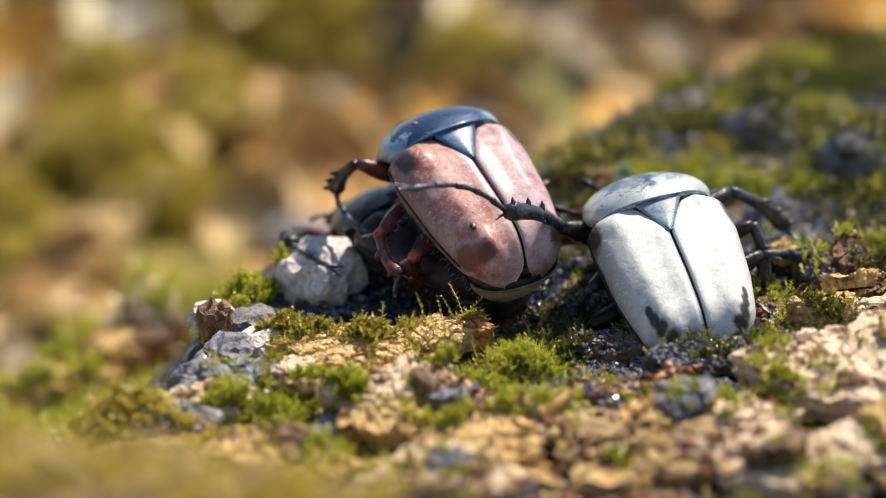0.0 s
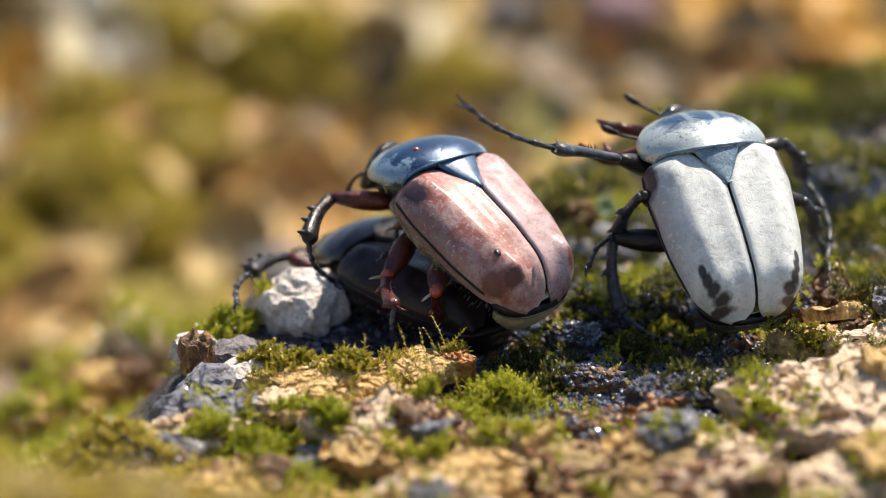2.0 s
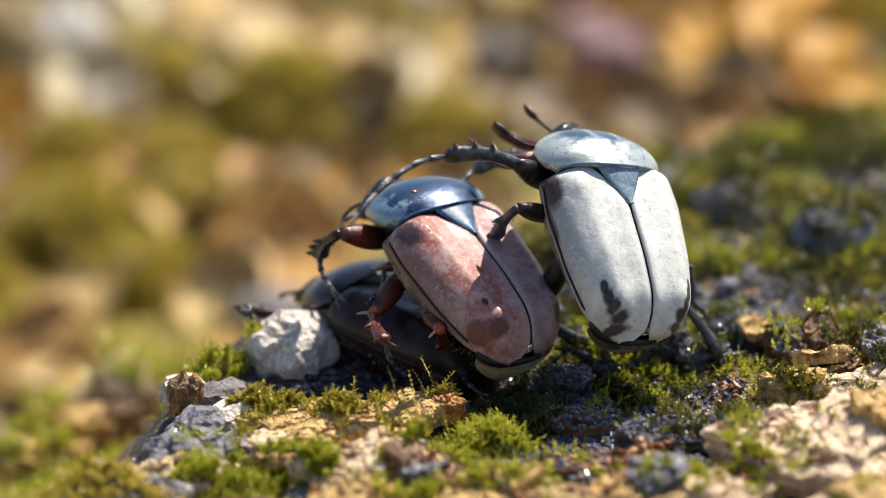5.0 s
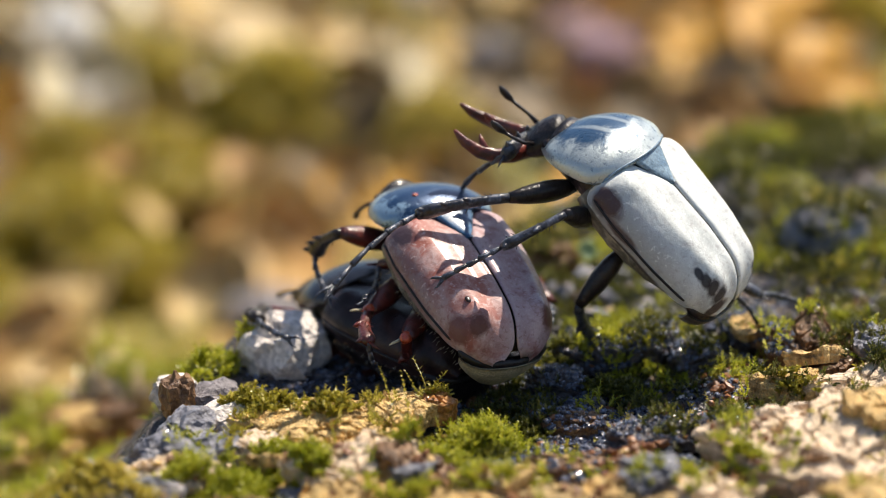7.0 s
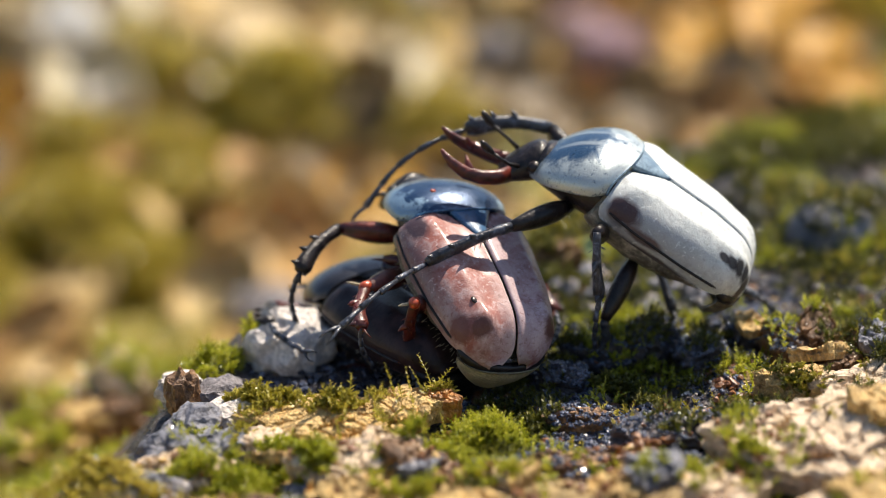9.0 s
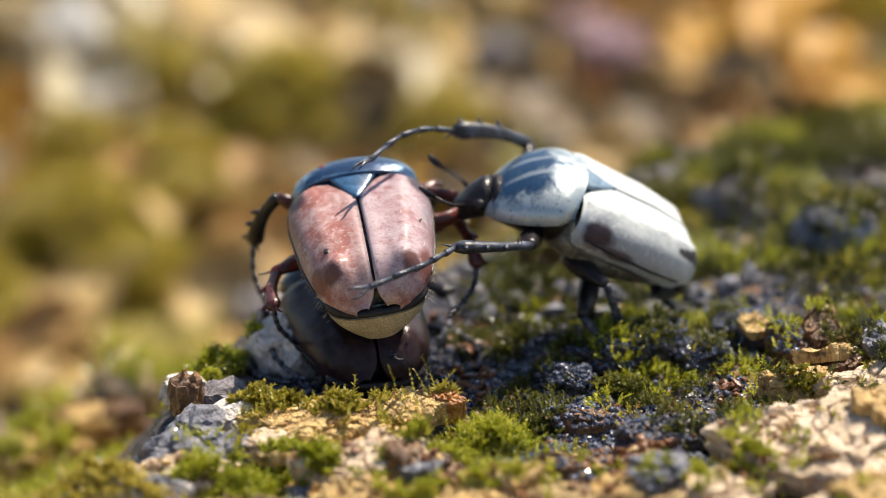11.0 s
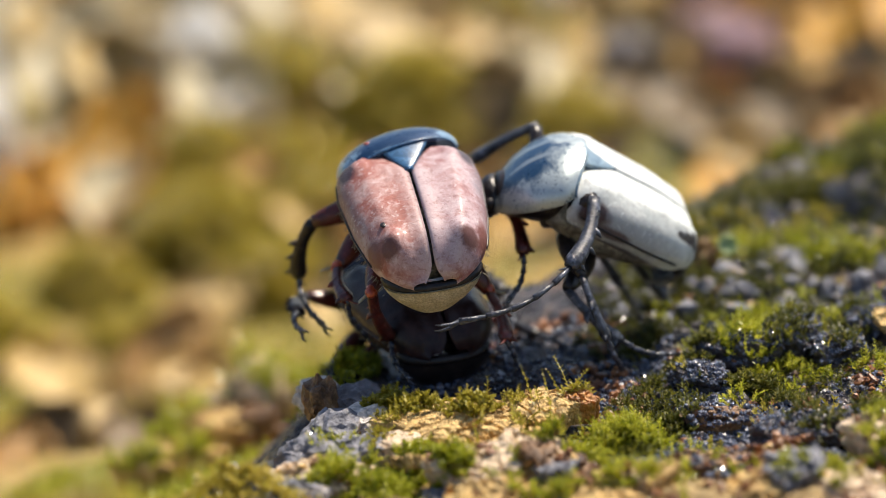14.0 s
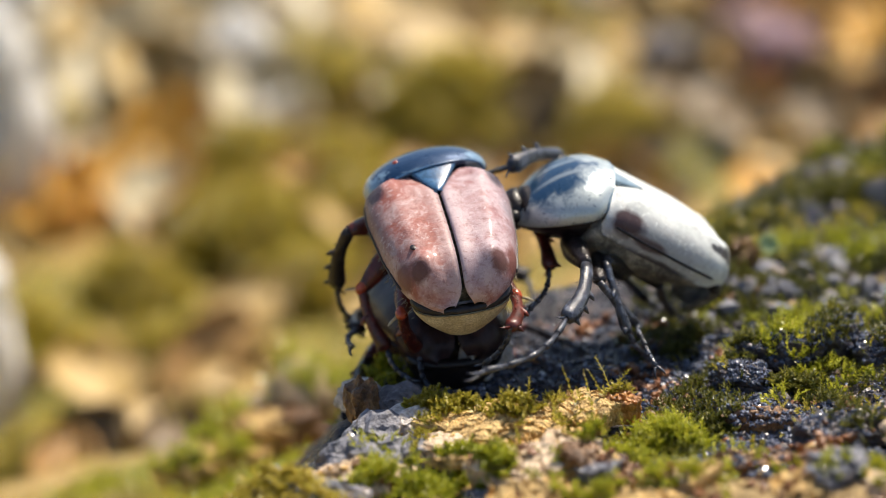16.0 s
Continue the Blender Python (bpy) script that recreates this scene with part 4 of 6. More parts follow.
def moss_cushion(x, y, rx, ry, count, height, mat, label, seed, leaf=0.55, lift=0.0):
    rng = np.random.default_rng(seed)
    r, a = np.sqrt(rng.uniform(0, 1, count)), rng.uniform(0, 2 * np.pi, count)
    edge = 1 + 0.25 * np.sin(a * 3 + seed) + 0.15 * np.sin(a * 7 + seed * 2)
    xs, ys = x + rx * r * edge * np.cos(a), y + ry * r * edge * np.sin(a)
    dome = lift + height * 0.55 * (1 - r ** 2)
    q = shoots(rng, xs, ys, height * 0.75, 11, leaf, dome)
    return thing("moss_cushion", label, "moss", group="moss cushions", kind="stuff", data=quads_mesh("moss_cushion", q, mat))


def moss_field(name, label, area, count, keep, height, mat, seed, leaf=0.55, leaves=10):
    """Moss strewn over an area (x0, x1, y0, y1) where keep(x, y) allows it."""
    rng = np.random.default_rng(seed)
    xs, ys = [], []
    while len(xs) < count:
        x, y = rng.uniform(area[0], area[1]), rng.uniform(area[2], area[3])
        if keep(x, y):
            xs.append(x), ys.append(y)
    q = shoots(rng, np.array(xs), np.array(ys), height, leaves, leaf)
    return thing(name, label, "moss", kind="stuff", data=quads_mesh(name, q, mat))


def patchy(scale, level, seed):
    return lambda x, y: noise.noise((x * scale, y * scale, seed)) > level


def moss_clumps(name, label, area, clumps, keep, size, height, mat, seed, leaf=0.5, leaves=10, dense=9.0):
    """Small tufts of moss strewn over an area, each with its own size."""
    rng = np.random.default_rng(seed)
    xs, ys, up = [], [], []
    k = 0
    while k < clumps:
        x, y = rng.uniform(area[0], area[1]), rng.uniform(area[2], area[3])
        if not keep(x, y):
            continue
        k += 1
        r = size * rng.uniform(0.5, 1.3)
        n = int(dense * r * r) + 4
        q, a = np.sqrt(rng.uniform(0, 1, n)), rng.uniform(0, 2 * np.pi, n)
        xs += list(x + r * q * np.cos(a) * 1.25)
        ys += list(y + r * q * np.sin(a))
        up += list(height * 0.5 * (1 - q ** 2))
    quads = shoots(rng, np.array(xs), np.array(ys), height, leaves, leaf, np.array(up))
    return thing(name, label, "moss", kind="stuff", data=quads_mesh(name, quads, mat))


GREEN = "bright green feathery moss cushion on damp bark"
DULL = "dull olive moss cushion on wet dark bark"
YELLOW = "yellow-green moss tuft on a dry bark chip"
for k, (x, y, rx, ry, n, h, mat, lab, lift) in enumerate((
        (-15.5, -20.5, 3.6, 2.6, 560, 2.3, moss_green, GREEN, 0), (-13.6, -8.0, 2.6, 1.6, 230, 1.5, moss_yellow, YELLOW, 0),
        (-8.2, -10.6, 1.6, 1.2, 90, 1.5, moss_yellow, YELLOW, 0), (-11.5, -17.0, 3.0, 1.6, 220, 1.3, moss_green, GREEN, 0),
        (2.8, -12.6, 2.8, 3.0, 420, 2.4, moss_green, DULL, 0), (-1.0, -16.6, 2.4, 2.0, 260, 2.2, moss_green, DULL, 0),
        (-9.6, -20.6, 1.6, 1.4, 110, 1.7, moss_green, GREEN, 0), (6.0, -9.6, 2.4, 1.6, 190, 1.6, moss_dark, DULL, 0),
        (-20.0, 19.5, 5.0, 4.0, 420, 3.0, moss_green, GREEN, 0))):
    moss_cushion(x, y, rx, ry, n, h, mat, lab, 11 + k, 0.5, lift)
for k, (x, y, rx, ry, n, h, mat, lab, lift) in enumerate((
        (-19.5, 4.5, 3.6, 2.6, 240, 2.2, moss_green, GREEN, 0), (16.6, -20.6, 2.4, 1.3, 200, 1.5, moss_green, GREEN, 0),
        (34.6, -17.0, 2.4, 2.2, 300, 2.4, moss_green, GREEN, 0), (26.5, -8.0, 1.6, 1.1, 80, 1.1, moss_yellow, YELLOW, 0),
        (21.0, -22.6, 1.6, 1.2, 90, 1.4, moss_green, GREEN, 0), (8.8, 2.4, 2.0, 1.6, 120, 1.6, moss_dark, DULL, 0),
        (13.4, -3.0, 2.4, 1.6, 180, 1.5, moss_dark, DULL, 0), (-2.0, -25.5, 2.2, 1.4, 130, 1.6, moss_green, GREEN, 0), (-26.0, -24.0, 4.5, 3.0, 320, 2.0, moss_olive, "olive moss on a long brown bark piece", 0), (-19.0, -26.5, 2.4, 1.8, 140, 1.6, moss_olive, GREEN, 0))):
    moss_cushion(x, y, rx, ry, n, h, mat, lab, 31 + k, 0.5, lift)

# the ridge and the far part of the log: tufts of several greens with wet gaps between
moss_clumps("moss_tufts", "dull olive moss tufts along the top of the log", (3, 85, 22, 92), 200, patchy(0.05, -0.25, 2.0), 3.0, 2.4, moss_dark, 51, 0.6, 9, 5.0)
moss_clumps("moss_tufts", "bright moss tufts along the ridge of the log", (4, 85, 26, 92), 120, patchy(0.06, -0.05, 8.0), 2.6, 2.5, moss_green, 52, 0.65, 9, 5.0)
moss_clumps("moss_tufts", "yellowish moss tufts along the top of the log", (4, 80, 22, 92), 100, patchy(0.06, -0.05, 3.0), 2.0, 2.2, moss_yellow, 57, 0.6, 9, 5.0)
moss_field("moss_carpet", "bright green moss on the shaded flank of the log", (-75, 8, 2, 60), 3000, lambda x, y: ground(x, y, False) < -3.0 and noise.noise((x * 0.06, y * 0.06, 4.0)) > 0.05, 3.2, moss_green, 53, 0.85)
# the wet middle: sparse small tufts
moss_clumps("moss_tufts", "small olive moss tufts among wet black crumbs", (3, 46, -16, 24), 170, patchy(0.13, -0.02, 6.0), 1.3, 1.3, moss_dark, 54, 0.4)
moss_clumps("moss_tufts", "small bright moss tufts among wet black crumbs", (5, 50, -6, 30), 34, patchy(0.15, 0.05, 7.0), 1.3, 1.4, moss_green, 58, 0.42)
moss_field("moss_sprigs", "yellowish moss sprigs on wet black bark", (4, 60, -14, 50), 700, patchy(0.3, 0.2, 6.6), 1.5, moss_yellow, 56, 0.4)
moss_clumps("moss_tufts", "low dark moss tufts behind the beetles", (0, 14, 6, 24), 26, patchy(0.13, -0.1, 6.0), 1.4, 1.2, moss_dark, 71, 0.4)
# on and between the pale chips
moss_field("moss_sprigs", "sparse moss sprigs between pale bark chips", (-42, 44, -46, -14), 800, patchy(0.16, 0.24, 5.0), 1.5, moss_green, 55, 0.45)
moss_field("moss_sprigs", "yellow-green moss sprigs growing on bark chips", (-16, 1, -17, -5), 520, patchy(0.4, 0.08, 4.4), 1.0, moss_yellow, 59, 0.34)
moss_field("moss_sprigs", "yellow-green moss sprigs growing on pale slabs", (16, 40, -26, -2), 110, patchy(0.3, 0.25, 4.9), 0.9, moss_yellow, 60, 0.34)
moss_field("moss_shoots", "tall single moss shoots beside a bark chip", (-9, 1, -15, -8), 24, patchy(0.5, 0.0, 1.4), 3.6, moss_yellow, 65, 0.5, 16)

moss_field("moss_carpet", "olive moss over a rise of the log", (-48, 10, -88, -58), 1300, patchy(0.07, 0.0, 2.7), 2.6, moss_olive, 76, 0.9)
moss_clumps("moss_tufts", "fresh green moss tufts on wet wood lumps", (9, 34, -8, 14), 26, patchy(0.16, 0.0, 3.3), 1.5, 1.7, moss_green, 77, 0.45)
moss_clumps("moss_tufts", "bright moss tufts between near bark chips", (-24, 26, -40, -21), 18, patchy(0.12, 0.0, 8.8), 1.3, 1.6, moss_green, 78, 0.5)

ICO = np.array([(0, 0, 1), (0.894, 0, 0.447), (0.276, 0.851, 0.447), (-0.724, 0.526, 0.447), (-0.724, -0.526, 0.447), (0.276, -0.851, 0.447),
                (0.724, 0.526, -0.447), (-0.276, 0.851, -0.447), (-0.894, 0, -0.447), (-0.276, -0.851, -0.447), (0.724, -0.526, -0.447), (0, 0, -1)])
ICO_F = [(0, 1 + k, 1 + (k + 1) % 5) for k in range(5)] + [(1 + k, 6 + k, 1 + (k + 1) % 5) for k in range(5)] + \
        [(1 + (k + 1) % 5, 6 + k, 6 + (k + 1) % 5) for k in range(5)] + [(11, 6 + (k + 1) % 5, 6 + k) for k in range(5)]


def crumbs(name, label, area, count, keep, lo, hi, mat, seed, flat=0.7, smooth=False, low=True):
    """Loose grains over an area, each a knobbly lump."""
    rng = np.random.default_rng(seed)
    vs, fs = [], []
    while len(vs) < count:
        x, y = rng.uniform(area[0], area[1]), rng.uniform(area[2], area[3])
        if not keep(x, y) or (low and top(x, y) - ground(x, y) > 1.2):
            continue
        r = lo + (hi - lo) * rng.uniform(0, 1) ** 2.5
        q = Euler(rng.uniform(-0.5, 0.5, 3) + np.array((0, 0, rng.uniform(0, 6.3)))).to_matrix()
        v = ICO * rng.uniform(0.65, 1.35, (12, 1)) * (r, r * rng.uniform(0.6, 1.0), r * flat)
        v = v @ np.array(q).T + (x, y, top(x, y) + r * 0.25)
        k = len(vs) * 12
        vs.append(v)
        fs += [(a + k, b + k, c + k) for a, b, c in ICO_F]
    return thing(name, label, "crumbs", kind="stuff", data=mesh_of(name, np.concatenate(vs), fs, mat, smooth))


# wet crumbs, their blue sky glints painted into the material
crumbs("wet_crumbs", "glistening wet black crumbs of rotten wood", (2, 46, -19, 46), 5200, patchy(0.10, -0.2, 1.0), 0.10, 0.5, wet_crumb_glint, 61, smooth=True)
crumbs("wet_crumbs", "fine glistening wet crumbs of black rotten wood", (1, 46, -20, 32), 12000, patchy(0.12, -0.2, 1.5), 0.05, 0.24, wet_crumb_glint, 66)
crumbs("wet_crumbs", "closely packed wet black crumbs with blue sky glints in their colour", (3, 36, -18, 16), 12000, patchy(0.07, -0.25, 5.5), 0.07, 0.30, wet_crumb_glint, 69, 0.9)
crumbs("wet_crumbs", "wet crumbs lying on blackened wood lumps", (11, 23, -17, -10), 1500, lambda x, y: True, 0.06, 0.26, wet_crumb_glint, 73, low=False)
crumbs("rust_crumbs", "rusty crumbs lying on blackened wood", (4, 24, -23, -10), 420, lambda x, y: True, 0.06, 0.3, rust_crumb, 74, low=False)
# the smooth beads here are added for their glints
crumbs("glint_bead", "tiny glossy beads added for glints on wet crumbs and moss", (-2, 44, -19, 34), 9000, lambda x, y: x > 1 or y > -6, 0.03, 0.12, glint_bead, 70, 1.0, True)
crumbs("wet_crumbs", "dark wet crumbs under the beetles", (-16, 12, -8, 18), 2400, lambda x, y: True, 0.06, 0.45, wet_crumb_glint, 62)
crumbs("wood_lumps", "wet blackened lumps of rotten wood", (4, 60, -14, 60), 620, patchy(0.1, -0.1, 1.2), 0.3, 1.2, wet_wood, 67, smooth=True)
crumbs("rust_crumbs", "rust-brown crumbs of rotten wood", (-8, 42, -20, 20), 2600, patchy(0.16, 0.08, 3.0), 0.10, 0.6, rust_crumb, 63)
crumbs("bark_crumbs", "pale tan bark crumbs", (-38, 46, -48, -4), 1300, lambda x, y: (x < 1 or y < -21 or (x > 18 and y < -9)) and noise.noise((x * 0.14, y * 0.14, 9.0)) > 0.0, 0.06, 0.5, bark_tan, 64)
crumbs("bark_crumbs", "pale crumbs scattered on wet wood", (2, 44, -18, 30), 700, lambda x, y: True, 0.06, 0.3, bark_tan, 68)
crumbs("grit", "pale grey grit among wet crumbs", (2, 44, -20, 30), 1800, patchy(0.15, -0.1, 2.2), 0.05, 0.22, stone_pale, 72)
crumbs("bark_crumbs", "brown and grey crumbs on the log's far side", (0, 85, 14, 90), 1800, patchy(0.1, -0.1, 9.5), 0.3, 1.5, stone_dark, 65)
crumbs("wet_crumbs", "wet crumbs clinging to blackened wood lumps", (6, 28, -4, 13), 3600, lambda x, y: top(x, y) - ground(x, y) > 0.6, 0.06, 0.3, wet_crumb_glint, 79, low=False)
crumbs("bark_crumbs", "tan crumbs among near bark chips", (-26, 17, -42, -17), 1100, patchy(0.2, -0.05, 6.1), 0.08, 0.5, bark_tan, 80, 0.45, low=False)
crumbs("rust_crumbs", "rust-brown crumbs among near bark chips", (-18, 24, -38, -17), 1100, patchy(0.22, 0.0, 6.7), 0.1, 0.6, rust_crumb, 81, low=False)

crumbs("bark_crumbs", "brown bark crumbs over a mossy rise", (-48, 8, -86, -58), 1500, lambda x, y: True, 0.3, 1.7, bark_brown, 82, 0.5, low=False)
crumbs("wet_crumbs", "dark bluish crumbs in the gaps between near chips", (-4, 24, -26, -15), 3200, patchy(0.15, -0.15, 2.9), 0.06, 0.34, wet_crumb_glint, 83)


def green_disc():
    """A small round fleshy leaf standing on the ridge."""
    g = np.zeros((9, 24, 3))
    for i in range(9):
        for j in range(24):
            a, r = 2 * math.pi * j / 23, 0.8 * (i + 0.02) / 8
            g[i, j] = (r * math.cos(a), r * math.sin(a), 0.25 * (r / 0.8) ** 2)
    v, f = joined([shell(g, 0.2), tube([(0, 0, 0), (0, -1.4, -0.6), (0, -2.6, -0.9)], [0.14, 0.12, 0.1], 6)])
    m = pose(12.8 * MM, 25.4 * MM, (top(12.8, 25.4) + 2.6) * MM, 62, 0, 8)
    return thing("leaf", "small round pale green leaf on a stalk", "leaf", m, data=mesh_of("leaf", v, f, leaf_pale))


leaf_pale = spread("leaf_pale", [(0.3, (0.30, 0.40, 0.14)), (0.7, (0.50, 0.60, 0.28))], 0.6, 0.45)
green_disc()

# ---- forest floor behind the log ----
def leaf_shape(seed, l, w):
    nu, nv = 12, 9
    g = np.zeros((nu, nv, 3))
    for i in range(nu):
        u = i / (nu - 1)
        half = w / 2 * math.sin(math.pi * min(0.98, 0.05 + 0.93 * u)) ** 0.7
        for j in range(nv):
            a = -1 + 2 * j / (nv - 1)
            g[i, j] = (half * a, l * (u - 0.5), 0.22 * w * a * a + 0.12 * l * math.sin(u * 3 + seed) + 0.05 * w * noise.noise((u * 4, a * 3, seed)))
    return shell(g, 0.35)


def dry(name, a, b, c):
    return spread(name, [(0.3, a), (0.5, b), (0.72, c)], 0.08, 0.55, 0.9, 0.4, 0.5)


LITTER = {"cream": (dry("leaf_cream", (0.42, 0.34, 0.18), (0.66, 0.58, 0.38), (0.80, 0.74, 0.56)), "pale cream dead leaf"),
          "tan": (dry("leaf_tan", (0.30, 0.19, 0.06), (0.54, 0.38, 0.14), (0.70, 0.54, 0.27)), "tan dead leaf"),
          "gold": (dry("leaf_gold", (0.36, 0.17, 0.015), (0.62, 0.33, 0.035), (0.76, 0.48, 0.08)), "golden dead leaf"),
          "orange": (dry("leaf_orange", (0.28, 0.14, 0.035), (0.50, 0.29, 0.09), (0.62, 0.42, 0.18)), "orange-brown dead leaf"),
          "brown": (dry("leaf_brown", (0.07, 0.042, 0.016), (0.17, 0.11, 0.04), (0.28, 0.19, 0.08)), "dark brown dead leaf")}
STONES = {"pale": (spread("stone_white", [(0.3, (0.55, 0.53, 0.48)), (0.55, (0.72, 0.70, 0.65)), (0.75, (0.80, 0.78, 0.74))], 0.1, 0.8), "pale grey stone"), "slate": (stone_grey, "grey stone"), "mauve": (spread("stone_mauve", [(0.3, (0.22, 0.12, 0.14)), (0.55, (0.42, 0.27, 0.30)), (0.75, (0.58, 0.42, 0.44))], 0.2, 0.7), "mauve stone")}


def dead_leaf(x, y, size, kind, seed, tilt=22):
    mat, words = LITTER[kind]
    me = mesh_of("dead_leaf", *leaf_shape(seed, size * 1.5, size * 1.35), mat)
    r = random.Random(seed)
    z = ground(x, y) + size * 0.3
    return thing("dead_leaf", words + " on the forest floor", "leaf", pose(x * MM, y * MM, z * MM, tilt + r.uniform(-12, 12), r.uniform(-15, 15), r.uniform(-50, 50)), "dead leaves", data=me)


for k, (x, y, s, kind) in enumerate((
        (-67, 272, 13, "cream"), (-48, 267, 11, "cream"), (-80, 257, 18, "tan"), (-73, 268, 25, "cream"), (-84, 300, 24, "cream"), (-46, 264, 16, "cream"),
        (-39, 303, 23, "tan"), (-71, 332, 22, "cream"), (-33, 286, 20, "tan"), (44, 227, 11, "orange"), (55, 276, 14, "gold"),
        (36, 326, 14, "orange"), (74, 302, 18, "brown"), (64, 261, 16, "gold"), (17, 232, 9, "brown"), (-16, 286, 15, "tan"),
        (-26, 170, 16, "orange"), (-33, 157, 11, "tan"), (-92, 205, 11, "gold"), (-55, 130, 12, "orange"), (-52, 149, 11, "tan"),
        (-41, 199, 12, "tan"), (10, 250, 13, "brown"), (23, 268, 12, "brown"), (4, 215, 9, "brown"), (-64, 246, 13, "cream"), (-57, 280, 14, "cream"), (-79, 288, 16, "cream"), (-47, 246, 10, "tan"), (-56, 206, 9, "tan"), (-88, 270, 16, "cream"))):
    dead_leaf(x, y, s, kind, 200 + k)
for k, (x, y, s, kind) in enumerate((
        (-51, 123, 9, "tan"), (-62, 118, 8, "tan"), (-53, 114, 7, "brown"), (-62, 95, 6, "tan"), (-68, 88, 6, "tan"),
        (-51, 121, 9, "tan"), (-21, 211, 12, "brown"), (-52, 230, 12, "tan"))):
    dead_leaf(x, y, s, kind, 240 + k)
for k, (x, y, s, h, kind) in enumerate((
        (-70, 258, 17, 24, "pale"), (-61, 243, 9, 10, "pale"), (-106, 205, 28, 56, "pale"), (-91, 124, 22, 40, "pale"), (-128, 300, 36, 60, "pale"), (9, 284, 14, 12, "slate"), (30, 262, 16, 13, "mauve"),
        (25, 284, 13, 13, "mauve"), (84, 326, 17, 12, "slate"), (-10, 326, 19, 12, "slate"), (-25, 152, 13, 7, "slate"))):
    mat, words = STONES[kind]
    stone(x, y, s, s * 0.8, h, mat, words + " on the forest floor", 70 + k, 20 * k)

rng_floor = random.Random(9)
for k in range(150):
    x, y = rng_floor.uniform(-150, 140), rng_floor.uniform(80, 420)
    if ground(x, y, False) > -25:
        continue
    warm = rng_floor.random() < (0.7 if x > 0 else 0.22)
    kind = rng_floor.choice(("gold", "gold", "tan", "brown", "orange")) if warm else rng_floor.choice(("tan", "cream", "cream", "tan") if y > 190 else ("tan", "brown", "tan", "brown"))
    dead_leaf(x, y, rng_floor.uniform(6, 13), kind, 400 + k, rng_floor.uniform(12, 40))

for k in range(46):
    x, y = rng_floor.uniform(12, 110), rng_floor.uniform(190, 330)
    dead_leaf(x, y, rng_floor.uniform(7, 12), ("gold", "orange", "brown", "brown")[k % 4], 700 + k, rng_floor.uniform(14, 34))


for k in range(44):
    x, y = rng_floor.uniform(-135, -34), rng_floor.uniform(205, 345)
    dead_leaf(x, y, rng_floor.uniform(9, 16), ("cream", "tan", "cream", "gold")[k % 4], 800 + k, rng_floor.uniform(14, 34))


def floor_moss():
    """Moss hummocks of the forest floor, in one piece."""
    rng = np.random.default_rng(5)
    qs = []
    spots = [(-56, 262, 27), (-30, 243, 26), (-60, 197, 20), (-47, 170, 17), (-47, 225, 17), (-19, 317, 23), (-50, 97, 14), (-43, 121, 10), (-34, 129, 9),
             (-71, 98, 14), (-64, 144, 14), (-64, 221, 19), (-42, 204, 15), (75, 266, 19), (-2, 233, 16), (-75, 176, 14), (-90, 150, 20), (-110, 240, 24)]
    for x, y, s in spots:
        n = int(220 + 12 * s)
        r, a = np.sqrt(rng.uniform(0, 1, n)), rng.uniform(0, 2 * np.pi, n)
        qs.append(shoots(rng, x + s * 0.6 * r * np.cos(a), y + s * 0.6 * r * np.sin(a), s * 0.22, 8, s * 0.12, s * 0.42 * (1 - r ** 2)))
    return thing("moss_hummocks", "soft olive-green moss hummocks on the forest floor", "moss", kind="stuff", data=quads_mesh("moss_hummocks", np.concatenate(qs), moss_olive))


floor_moss()


# ---- what moves ----
def glide(rows, t, value):
    """Smooth cubic between keyed values (vectors), which never swings past its neighbours."""
    ts = [r[0] for r in rows]
    if t <= ts[0] or t >= ts[-1]:
        return value(rows[0 if t <= ts[0] else -1])
    k = max(i for i in range(len(ts)) if ts[i] <= t)
    va, vb = value(rows[k]), value(rows[k + 1])
    h = ts[k + 1] - ts[k]

    def slope(i):
        if i == 0 or i == len(ts) - 1:
            return 0 * va
        before = (value(rows[i]) - value(rows[i - 1])) / (ts[i] - ts[i - 1])
        after = (value(rows[i + 1]) - value(rows[i])) / (ts[i + 1] - ts[i])
        same = before * after > 0
        return np.where(same, 2 * before * after / np.where(same, before + after, 1.0), 0.0)

    u = (t - ts[k]) / h
    return (va * (1 + 2 * u) * (1 - u) ** 2 + slope(k) * h * u * (1 - u) ** 2
            + vb * u * u * (3 - 2 * u) - slope(k + 1) * h * u * u * (1 - u))


def blend(rows, t):
    """Pose between keyed poses."""
    spot = glide(rows, t, lambda r: np.array(r[1].translation))
    turn = glide(rows, t, lambda r: np.array(r[1].to_euler()))
    return Matrix.LocRotScale(Vector(spot), Euler(turn), None)


def place(rows, t):
    """Point in millimetres between keyed points."""
    return Vector(glide(rows, t, lambda r: np.array(r[1:], float)))


def aim(start, end, up):
    """Pose whose y axis runs from start to end."""
    y = (end - start).normalized()
    z = (up - y * up.dot(y)).normalized()
    x = y.cross(z)
    m = Matrix((x, y, z)).transposed().to_4x4()
    m.translation = start * MM
    return m


